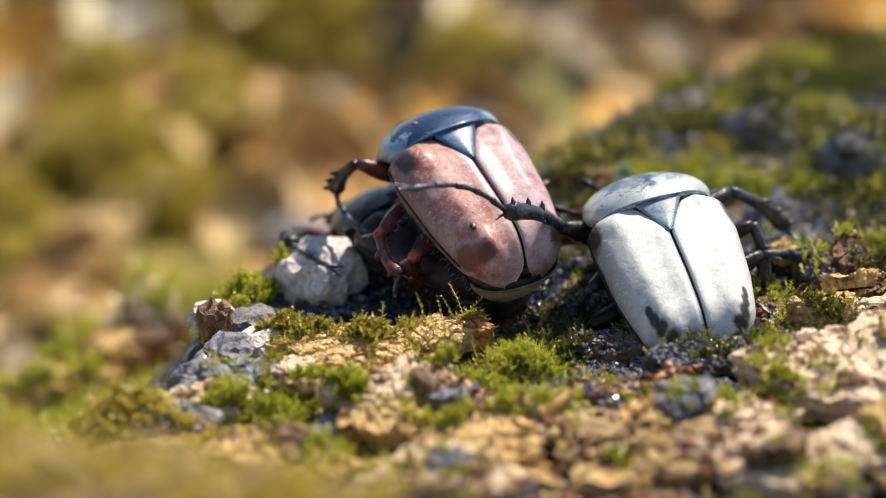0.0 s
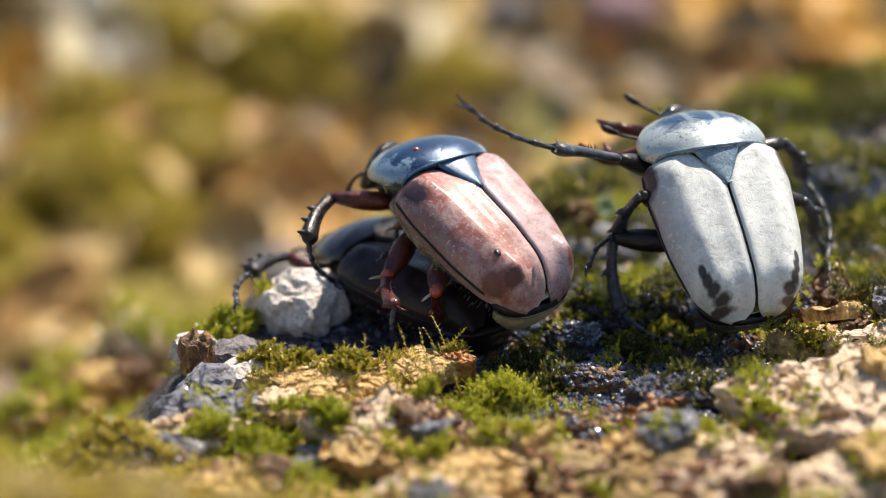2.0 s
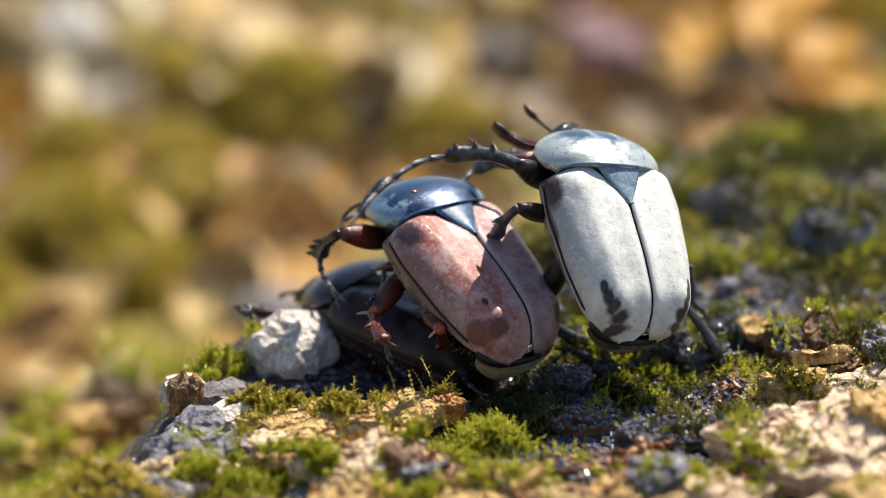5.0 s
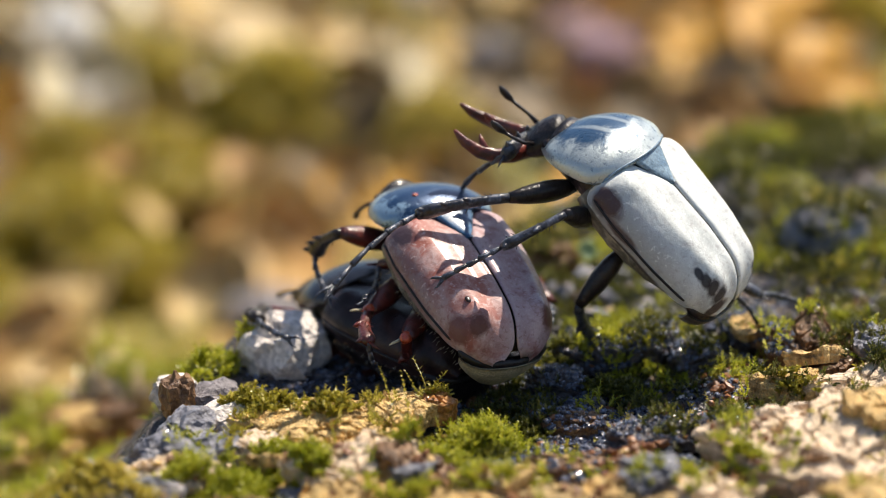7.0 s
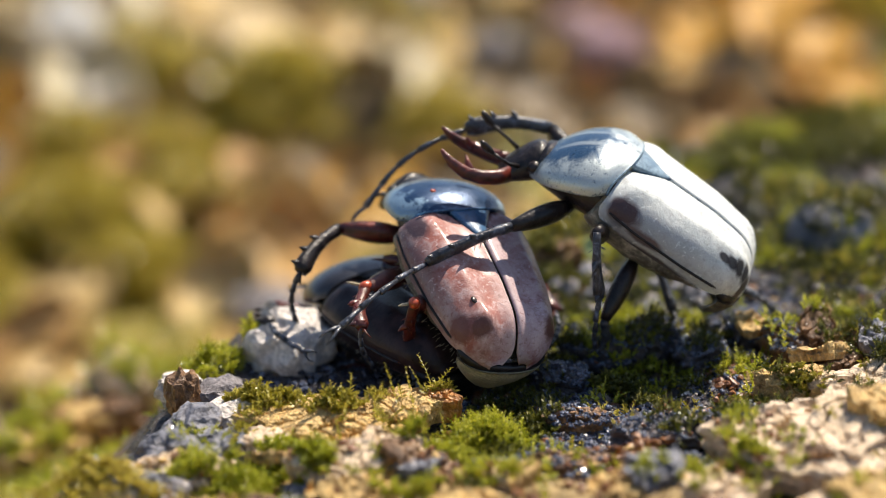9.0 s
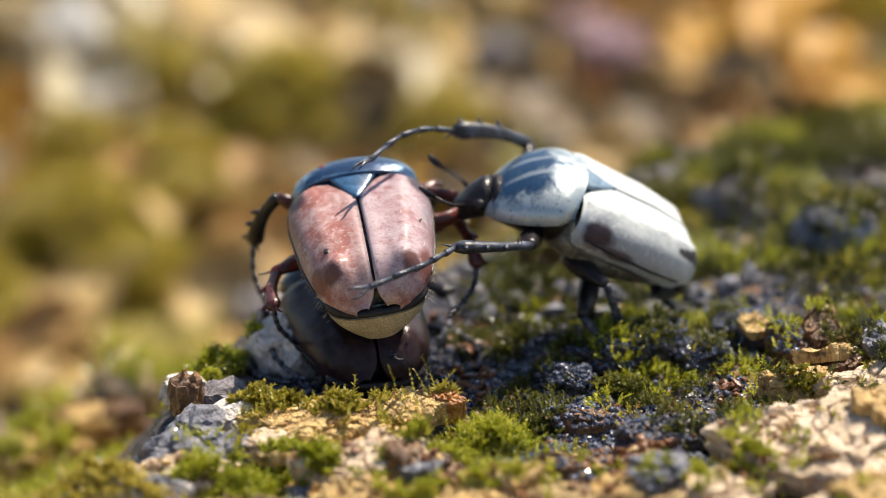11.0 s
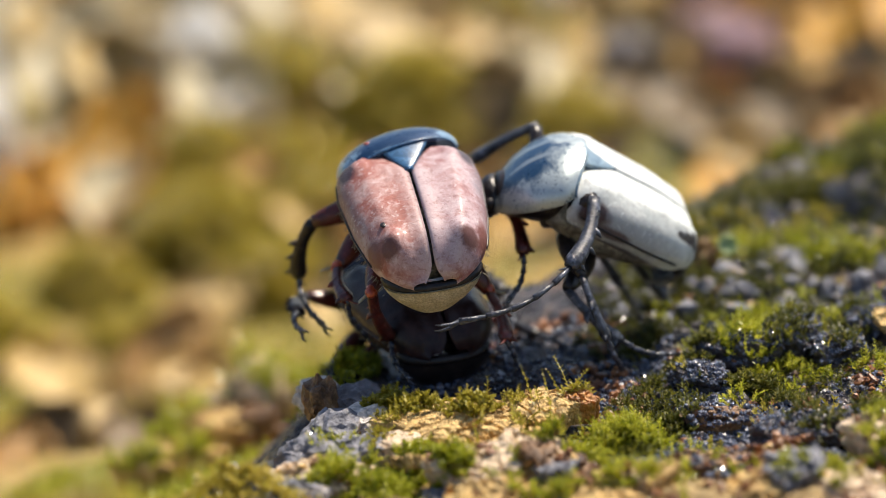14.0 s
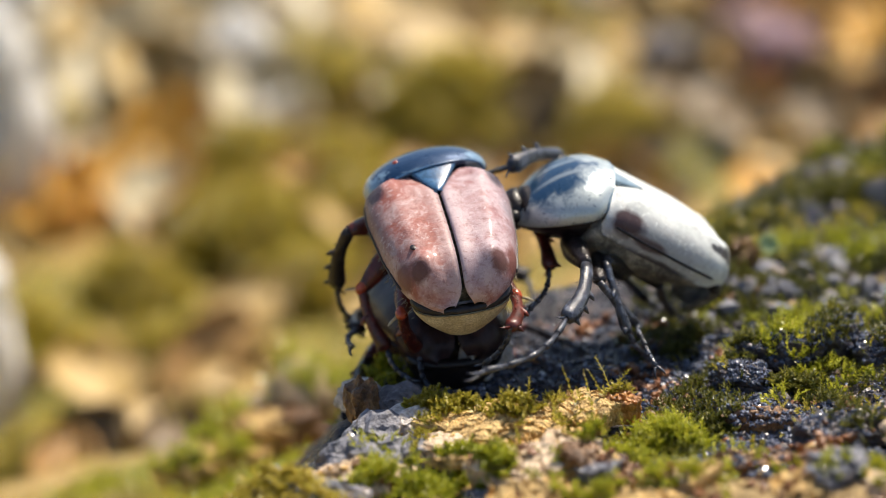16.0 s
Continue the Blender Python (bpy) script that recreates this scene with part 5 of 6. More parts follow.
def bend(hip, tip, pole, lengths):
    """Knee and ankle for a limb of three lengths that reaches from hip to tip and bends to pole."""
    a, b, c = lengths
    span = tip - hip
    reach = (a + b + c) * 0.985
    if span.length > reach:
        tip = hip + span.normalized() * reach
        span = tip - hip
    bow = pole - span.normalized() * pole.dot(span.normalized())
    bow = bow.normalized() if bow.length > 1e-4 else Vector((0, 0, 1))
    rest = max(0.0, 1 - (span.length / reach) ** 2) ** 0.5
    over = hip + span * 0.5 + bow * (reach * 0.42 * rest)
    ankle = tip + (over - tip).normalized() * c
    s = ankle - hip
    d = min(max(s.length, abs(a - b) + 0.05), a + b - 0.02)
    s = s.normalized()
    ankle = hip + s * d
    x = (a * a - b * b + d * d) / (2 * d)
    h = max(0.0, a * a - x * x) ** 0.5
    side = bow - s * bow.dot(s)
    side = side.normalized() if side.length > 1e-4 else Vector((0, 0, 1))
    return hip + s * x + side * h, ankle, tip


TIMES = [k * 0.25 for k in range(65)]


def stoop(rows, t):
    """Pose of the shield, bent down and sideways about its hinge with the wing cases."""
    down, side, roll = place(rows, t)
    hinge = Matrix.Translation((0, 0.0006, 0.0024))
    return hinge @ pose(0, 0, 0, -down, roll, side) @ hinge.inverted()


def move_beetle(root, limbs, front, rows, feet, poles, bends, nods=((0, 0, 0, 0), (16, 0, 0, 0)), knees={}, ankles={}):
    """Keys a beetle's body, its shield and head, and its limbs so that each foot keeps to its own path."""
    body = [(t, blend(rows, t)) for t in TIMES]
    walk(root, body)
    for ob in front:
        if ob is not front[2]:
            walk(ob, [(t, stoop(bends, t)) for t in TIMES])
    # the head also turns on its own neck
    neck = Matrix.Translation((0, 0.0078, -0.0004))
    turned = []
    for t in TIMES:
        down, side, roll = place(nods, t)
        turned.append((t, stoop(bends, t) @ neck @ pose(0, 0, 0, -down, roll, side) @ neck.inverted()))
    walk(front[2], turned)
    for key, (thigh, shin, foot, hip, lengths) in limbs.items():
        keyed = ([], [], [])
        for t, m in body:
            inv = (m @ Matrix.Scale(BULK, 4)).inverted()
            tip = inv @ (place(feet[key], t) * MM) / MM
            pole = place(poles[key], t) if isinstance(poles[key], list) else Vector(poles[key])
            if t > 10 and isinstance(poles[key], list) and key[0] == "right":
                pole = m.to_3x3().inverted() @ pole
            joint = (stoop(bends, t) @ (hip * MM)) / MM if key[1] == "fore" else hip
            if key in knees:
                # guided limb: each piece points at its joint's own path
                chain = [joint]
                for way, length in zip((knees, ankles, feet), lengths):
                    goal = inv @ (place(way[key], t) * MM) / MM
                    chain.append(chain[-1] + (goal - chain[-1]).normalized() * length)
                _, knee, ankle, tip = chain
            else:
                knee, ankle, tip = bend(joint, tip, pole, lengths)
            for out, a, b in zip(keyed, (joint, knee, ankle), (knee, ankle, tip)):
                out.append((t, aim(a, b, pole)))
        for ob, k in zip((thigh, shin, foot), keyed):
            walk(ob, k)


PINK = [
    (0, pose(-0.00243, 0.00575, 0.01193, 32.8, -5.1, 29.7)),
    (0.5, pose(-0.00105, 0.00471, 0.01218, 33.4, -3.8, 36.8)),
    (1, pose(-0.00121, 0.00490, 0.01222, 33.5, -3.7, 36.1)),
    (1.5, pose(-0.00162, 0.00437, 0.01219, 35.2, -6.3, 33.8)),
    (2, pose(-0.00120, 0.00392, 0.01259, 32.2, -2.5, 42.8)),
    (2.5, pose(-0.00144, 0.00458, 0.01221, 37.4, -5.7, 36.8)),
    (3, pose(-0.00252, 0.00481, 0.01220, 36.5, -9.5, 35.6)),
    (3.5, pose(-0.00158, 0.00391, 0.01266, 37.4, -2.6, 41.3)),
    (4, pose(-0.00195, 0.00492, 0.01236, 33.0, -5.7, 38.9)),
    (4.5, pose(-0.00107, 0.00419, 0.01240, 35.8, -0.4, 41.6)),
    (7, pose(0.00003, 0.00545, 0.01133, 29.8, 3.4, 30.9)),
    (7.5, pose(0.00014, 0.00483, 0.01155, 31.5, 3.6, 33.5)),
    (8, pose(-0.00072, 0.00522, 0.01180, 36.9, 2.8, 32.9)),
    (8.5, pose(0.00168, 0.00471, 0.01121, 36.0, 11.8, 32.6)),
    (11, pose(-0.00770, 0.00758, 0.01329, 19.0, -7.8, 6.6)),
    (11.5, pose(-0.00594, 0.00668, 0.01363, 33.4, 3.7, 16.9)),
    (12, pose(-0.00577, 0.00640, 0.01373, 42.9, 1.0, 31.0)),
    (12.5, pose(-0.00640, 0.00889, 0.02005, 18.8, 24.5, 22.7)),
    (13, pose(-0.01114, 0.00851, 0.01787, 16.8, 3.3, 8.8)),
    (13.5, pose(-0.01052, 0.00690, 0.01520, 25.7, -0.2, 22.2)),
    (14, pose(-0.01415, 0.00738, 0.01600, 21.4, -4.1, 12.0)),
    (14.5, pose(-0.01580, 0.00686, 0.01540, 21.0, -2.8, 15.4)),
    (15, pose(-0.01444, 0.00713, 0.01726, 18.9, 2.6, 14.6)),
    (15.5, pose(-0.01471, 0.00671, 0.01547, 24.2, -0.7, 13.1)),
    (16, pose(-0.01514, 0.00663, 0.01461, 22.0, -3.1, 13.0)),
]
WHITE = [
    (0, pose(0.01380, -0.00011, 0.00794, 31.5, -7.3, 13.5)),
    (0.5, pose(0.01188, 0.00004, 0.00991, 31.5, -0.1, 21.5)),
    (1, pose(0.01370, 0.00125, 0.00971, 25.7, -2.0, 11.0)),
    (1.5, pose(0.01802, 0.00276, 0.01416, 49.2, -0.1, 4.2)),
    (2, pose(0.01941, 0.00171, 0.01474, 45.9, -4.1, 14.8)),
    (2.5, pose(0.01643, 0.00082, 0.01339, 57.6, -5.9, 19.6)),
    (3, pose(0.01572, -0.00088, 0.01177, 39.3, -4.3, 31.9)),
    (3.5, pose(0.01165, 0.00108, 0.01493, 35.7, 5.0, 31.2)),
    (4, pose(0.01203, 0.00245, 0.01866, 33.1, 12.9, 38.7)),
    (4.5, pose(0.01175, 0.00190, 0.01652, 49.2, 11.4, 25.5)),
    (7, pose(0.01451, 0.00260, 0.01756, 47.4, -8.9, 55.9)),
    (7.5, pose(0.01461, 0.00409, 0.01391, 58.6, -8.9, 63.7)),
    (8, pose(0.01156, 0.00234, 0.01476, 54.2, -15.1, 60.2)),
    (8.5, pose(0.01386, 0.00335, 0.01619, 39.5, -8.8, 68.8)),
    (11, pose(0.00928, 0.00838, 0.01333, 32.8, -18.1, 102.2)),
    (11.5, pose(0.00748, 0.00826, 0.01342, 33.9, -20.1, 107.2)),
    (12, pose(0.00671, 0.00868, 0.01331, 53.3, -25.6, 104.8)),
    (12.5, pose(0.00583, 0.00792, 0.01405, 54.1, -3.8, 97.2)),
    (13, pose(0.00189, 0.00836, 0.01383, 42.5, -5.5, 96.4)),
    (13.5, pose(0.00258, 0.00949, 0.01546, 61.3, -32.1, 95.5)),
    (14, pose(-0.00122, 0.00879, 0.01497, 35.8, -16.8, 100.2)),
    (14.5, pose(-0.00244, 0.00856, 0.01388, 38.0, -10.7, 103.2)),
    (15, pose(-0.00214, 0.00865, 0.01381, 43.4, -5.9, 103.2)),
    (15.5, pose(-0.00180, 0.00852, 0.01306, 39.8, -11.5, 104.5)),
    (16, pose(-0.00224, 0.00853, 0.01316, 34.4, -5.4, 106.2)),
]


WHITE_FEET = {
    ('left', 'fore'): [(0, -6, -13.5, 15.3), (0.5, -5.2, -15.3, 19.6), (1, -4.1, -14.7, 15.2), (1.5, -3, -7.7, 22.4), (2, -0.5, -11.5, 23.5), (2.5, -3.9, -12.2, 22.4), (3, -8.5, -13.8, 12.3), (3.5, -6.2, -15.4, 13.1), (4, -5.7, -16.5, 16), (4.5, -6.7, -15.1, 19.2), (7, -9.2, -9.3, 10.9), (7.5, -5.5, -15.7, 13.6), (8, -4.5, -19.5, 10.7), (8.5, -9.3, -10.4, 7.7), (11, -7.2, -12.9, 12.3), (11.5, -8, -10.3, 13.7), (12, -7.1, -9.2, 12), (12.5, -11, -11.5, 24), (13, -17.9, -6.6, 13), (13.5, -6.5, -13.3, 7.3), (14, -10.8, -8.3, 8), (14.5, -18.4, -9.3, 5.2), (15, -12.9, -10.1, 10.8), (15.5, -14.7, -15, 9.2), (16, -11.3, -16.1, 7.1)],
    ('right', 'fore'): [(0, 26.1, -2.2, 0.2), (0.5, 23, -2.2, 0.2), (1, 29.1, 1.1, 2.2), (1.5, 28.7, 2.3, 2.2), (2, 29.4, 2, 5.1), (2.5, 25.3, -1.3, 2.9), (3, 23.9, 4.9, 3.1), (4, -2.8, 14.4, 24), (4.5, -3.6, 2, 11.6), (7, -1.1, 9.7, 10.2), (7.5, -2.8, 1.9, 10), (8, -6.5, 0.8, 12.1), (8.5, -7.3, 9.8, 10.8), (11, -7.5, 3.1, 17.5), (11.5, -7.9, 2.3, 17.7), (12, -14.3, 10.1, 9.3), (12.5, -12.5, 16.7, 12.5), (13.5, -14.8, 7.9, 13), (15.5, -17.6, 16.3, 10.6), (16, -17.1, 15.8, 10.1)],
    ('left', 'mid'): [(0, 6, -6.4, 0.2), (1, 8.3, -6.1, 0.2), (1.5, 1.4, -3.1, 12.2), (2, 9.4, -3.5, 7.4), (2.5, 8.9, -4.6, 2.4), (3, 7.2, -5.3, 0.9), (3.5, 6.3, -6.1, 0.8), (4, -2.6, -4.9, 10.5), (4.5, -1.4, 0.8, 9), (7, -0.7, -4.4, 10.4), (7.5, -1.2, -1.3, 8.4), (8, 2.9, -4.1, 9.2), (8.5, 10.4, -0.4, 3.4), (11, 14, 0.3, 1.1), (11.5, 12.1, 0.6, 2.6), (12, 5.3, 0.2, 2.1), (12.5, 8.3, -2.5, 1.6), (13, 8.1, 1.8, 1.8), (13.5, -5.1, 5.8, 0.6), (14, 3.2, 3.3, 0.2), (14.5, 3.9, 2.9, 0.2), (15, 2.4, 2.3, 0.2), (15.5, 2.5, -1, 1.9), (16, 2.6, -2.7, 2.1)],
    ('left', 'hind'): [(0, 10.0, -16.2, 0.3), (2, 18.4, -1.8, 0.3), (4, 17.4, 2.7, 0.3), (8.5, 15.9, 9.9, 0.3), (11, 17.9, 10.4, 0.3), (12.5, 14.1, 7.4, 0.3), (16, 2.4, 4.9, 0.3)],
    ('right', 'mid'): [(0.5, 27.3, 3.3, 0.2), (1, 21.4, 2.8, 0.6), (2, 30.2, 10.5, 1.5), (2.5, 28, 8, 0.2), (3, 29.8, 5.3, 0.2), (3.5, 26.6, 0.8, 3.8), (4.5, 21, 8, 0.7), (7, 26, 4.6, 3.3), (11, 9.3, 13.9, 0.2), (16, 3.6, 16.3, 0.2)],
    ('right', 'hind'): [(2.5, 31.5, 7.5, 0.2), (3, 32, 4.4, 0.2), (3.5, 29, 3.2, 0.6), (4, 26.7, 0.6, 1.5), (4.5, 23.9, 4.1, 0.2), (7, 30.8, 9.3, 3.5), (7.5, 30.8, 11.7, 2.5), (8, 29, 7.5, 2), (8.5, 29.9, 9.1, 1), (11, 21.2, 16.1, 0.2), (16, 2.2, 12.3, 6)],
}
WHITE_KNEES = {
    ('left', 'fore'): [(0, 6.5, -0.9, 7.6), (0.5, 5.6, -2.5, 10.5), (1, 7.7, -0.7, 9.5), (1.5, 11.2, 2.5, 15.2), (2, 12.2, 0.5, 15.4), (2.5, 9.2, -0.8, 14.1), (3, 6.9, -2.1, 11), (3.5, 5.4, -1.9, 16.6), (4, 3.4, -0.3, 18.8), (4.5, 5.1, -0.4, 18.8), (7, 5.1, 0.2, 15.8), (7.5, 6.9, -0.9, 13.3), (8, 4.9, -2.9, 12.2), (8.5, 4.8, 0.2, 13.2), (11, 6.1, 0.8, 11.6), (11.5, 7.3, 1.1, 11.2), (12, 8.1, 2, 10.1), (12.5, -0.1, 2.1, 17), (13, -0.6, 0.8, 14), (13.5, 3.2, 2.5, 12.6), (14, 1.1, 3.9, 14.5), (14.5, -3.5, 0.6, 12.1), (15, -0.6, 2.2, 12.9), (15.5, -3.9, 0.5, 10.7), (16, -2.8, 0.6, 10.1)],
    ('left', 'mid'): [(0, 8.6, -4.6, 3.9), (1, 8.7, -3.8, 6.2), (1.5, 11.1, 0.9, 12.1), (2, 13.9, -1.7, 13.1), (2.5, 11, -2.6, 8.8), (3, 10.8, -5.6, 10.3), (3.5, 8, -5.1, 11.4), (4, 5.7, -3.2, 17.6), (4.5, 4.7, -1.9, 15.8), (7, 9.3, -2.8, 15.4), (7.5, 9.4, -1.6, 12), (8, 9.6, -3.6, 11.9), (8.5, 11.1, -3.3, 14.2), (11, 12.3, 2.8, 7.7), (11.5, 10.9, 2.8, 9.1), (12, 5.3, 1.8, 8.3), (12.5, 6.4, 0.7, 8.6), (13, 1.7, 0.4, 10), (13.5, 1.1, 6.5, 6.6), (14, 0, 2.5, 8.4), (14.5, -0.2, 4.5, 5.7), (15, -0.8, 4.1, 5.7), (15.5, -1.8, 1.1, 7.9), (16, -1.9, 0.7, 8.7)],
    ('right', 'fore'): [(0, 20.2, 5.9, 8.3), (0.5, 18.3, 3.8, 9), (1, 20.6, 7, 8.6), (1.5, 24.9, 9.5, 12.4), (2, 25.8, 8, 14.5), (2.5, 23.2, 4.8, 12.7), (3, 20.8, 6, 12.2), (4, 8.1, 10.1, 18.4), (4.5, 6.8, 6.6, 16.9), (7, 8.1, 9.5, 18.5), (7.5, 6.9, 8.7, 16), (8, 7.6, 8.5, 18.9), (8.5, 8.6, 10.4, 18.5), (11, 6.5, 15.5, 15.7), (11.5, 5.4, 15.1, 15.8), (12, -0.2, 12.3, 15.6), (12.5, -0.1, 15, 15.3), (13.5, -2.7, 13.5, 17.2), (15.5, -5, 15.4, 15), (16, -4.9, 15.1, 15)],
    ('right', 'mid'): [(0.5, 19.6, 1, 6.1), (1, 21.4, 4.3, 6), (2, 27.2, 4.6, 10.6), (2.5, 23.7, 2.8, 9.1), (3, 22.6, 0.6, 6.7), (3.5, 18.7, 2.7, 11.3), (4.5, 17.6, 3.2, 10.4), (7, 18.7, 4.9, 11.3), (11, 11.2, 10.9, 7.4), (16, -0.5, 10.5, 6.3)],
    ('right', 'hind'): [(2.5, 24.3, 1.1, 5.7), (3, 24.2, -1.7, 4.5), (3.5, 19.8, -0.2, 8), (4, 18.1, 0.1, 8.9), (4.5, 17.5, 0.7, 7), (7, 20.9, 3.7, 8.6), (7.5, 20.1, 6.1, 5.6), (8, 17.9, 4.6, 6.7), (8.5, 20.7, 4.7, 7.8), (11, 15.2, 12, 6.6), (16, 3, 11.1, 4.6)],
}
WHITE_ANKLES = {
    ('left', 'fore'): [(0, 2.1, -5.9, 10.6), (0.5, 2.8, -8.1, 14.2), (1, 4.3, -6.4, 12.5), (1.5, 4.7, -0.1, 17.1), (2, 7.1, -4.2, 17.6), (2.5, 3.9, -5, 16.7), (3, 1.4, -6.8, 12), (3.5, -0.5, -5.9, 17.9), (4, -0.5, -6.3, 19.8), (4.5, 0.4, -5.5, 21), (7, -2, -0.3, 14.6), (7.5, 2.1, -6.3, 14.2), (8, 2.1, -9.6, 12.6), (8.5, -1.7, -1.4, 10.5), (11, 0.3, -3.3, 12.8), (11.5, 1.7, -3.5, 11.2), (12, 3.4, -3.5, 10.3), (12.5, -2.9, -2.9, 21.5), (13, -6.2, -3.8, 13.4), (13.5, -0.9, -2.9, 10.1), (14, -0.9, -1.9, 10.7), (14.5, -8.2, -4.2, 9.2), (15, -2.5, -4, 9.7), (15.5, -7.1, -5.6, 8.5), (16, -4.4, -6.2, 8.1)],
    ('left', 'mid'): [(0, 8, -1.1, -0.2), (1, 8.5, -0.6, 1.9), (1.5, 7.3, -3, 12.6), (2, 12.4, 1.5, 9), (2.5, 10.2, 0.8, 4.7), (3, 11, -3.7, 5.2), (3.5, 8.1, -4, 6.1), (4, 2.6, -3.9, 13.2), (4.5, 3.4, 2, 12.4), (7, 4.6, -3.4, 13), (7.5, 4.4, -0.6, 10.3), (8, 6.9, 0.3, 9.2), (8.5, 10.9, -3, 8.8), (11, 13.7, 5.8, 3.4), (11.5, 12.4, 6, 5), (12, 6, 5.6, 4.4), (12.5, 7.6, 3, 3.9), (13, 5, -1.1, 6), (13.5, -1.4, 2.5, 3.9), (14, 1.9, 0.7, 3.7), (14.5, 1.8, 0.3, 3.1), (15, 1.7, -0.2, 3.6), (15.5, 0.4, 4.1, 4), (16, 0.9, 2.5, 4.5)],
    ('right', 'fore'): [(0, 25.2, 8.9, 4), (0.5, 20.9, 8.9, 4.6), (1, 23.7, 11.8, 4.2), (1.5, 27.1, 13.4, 6.7), (2, 28.3, 13.1, 10), (2.5, 25.7, 9.7, 8), (3, 23.3, -0.6, 13.8), (4, 4.6, 5, 22.2), (4.5, 2.4, 11.9, 14.8), (7, 4.8, 3, 18.4), (7.5, 0.8, 12.4, 14.9), (8, 2.1, 3.9, 20), (8.5, 1.6, 8.6, 18.8), (11, 0.3, 12.4, 17.7), (11.5, -0.4, 11.7, 18.6), (12, -6.7, 15.1, 17.2), (12.5, -4.2, 9.5, 17.7), (13.5, -7.8, 17.7, 14.3), (15.5, -9.1, 9.5, 15.8), (16, -8.9, 9.1, 15.8)],
    ('right', 'mid'): [(0.5, 22.7, 1.2, 1.6), (1, 23.7, 7.8, 2.7), (2, 28.8, 8, 6.7), (2.5, 25.5, 5.6, 4.9), (3, 25.8, 2.6, 2.9), (3.5, 23, 2.9, 8.1), (4.5, 18.9, 5.5, 5.7), (7, 22.2, 3.2, 7.6), (11, 11.6, 10.9, 2), (16, 1.8, 13.6, 2.6)],
    ('right', 'hind'): [(2.5, 27.6, 4.8, 2.4), (3, 28, 1.7, 1.4), (3.5, 23.4, 2, 3.9), (4, 21.2, 2.6, 4.4), (4.5, 20.7, 1.3, 2), (7, 25.7, 5.9, 5.9), (7.5, 25, 9, 3.9), (8, 23.3, 5.8, 4.8), (8.5, 25.8, 6.2, 5.2), (11, 18.7, 13.3, 2), (16, 4.2, 15.3, 0.6)],
}
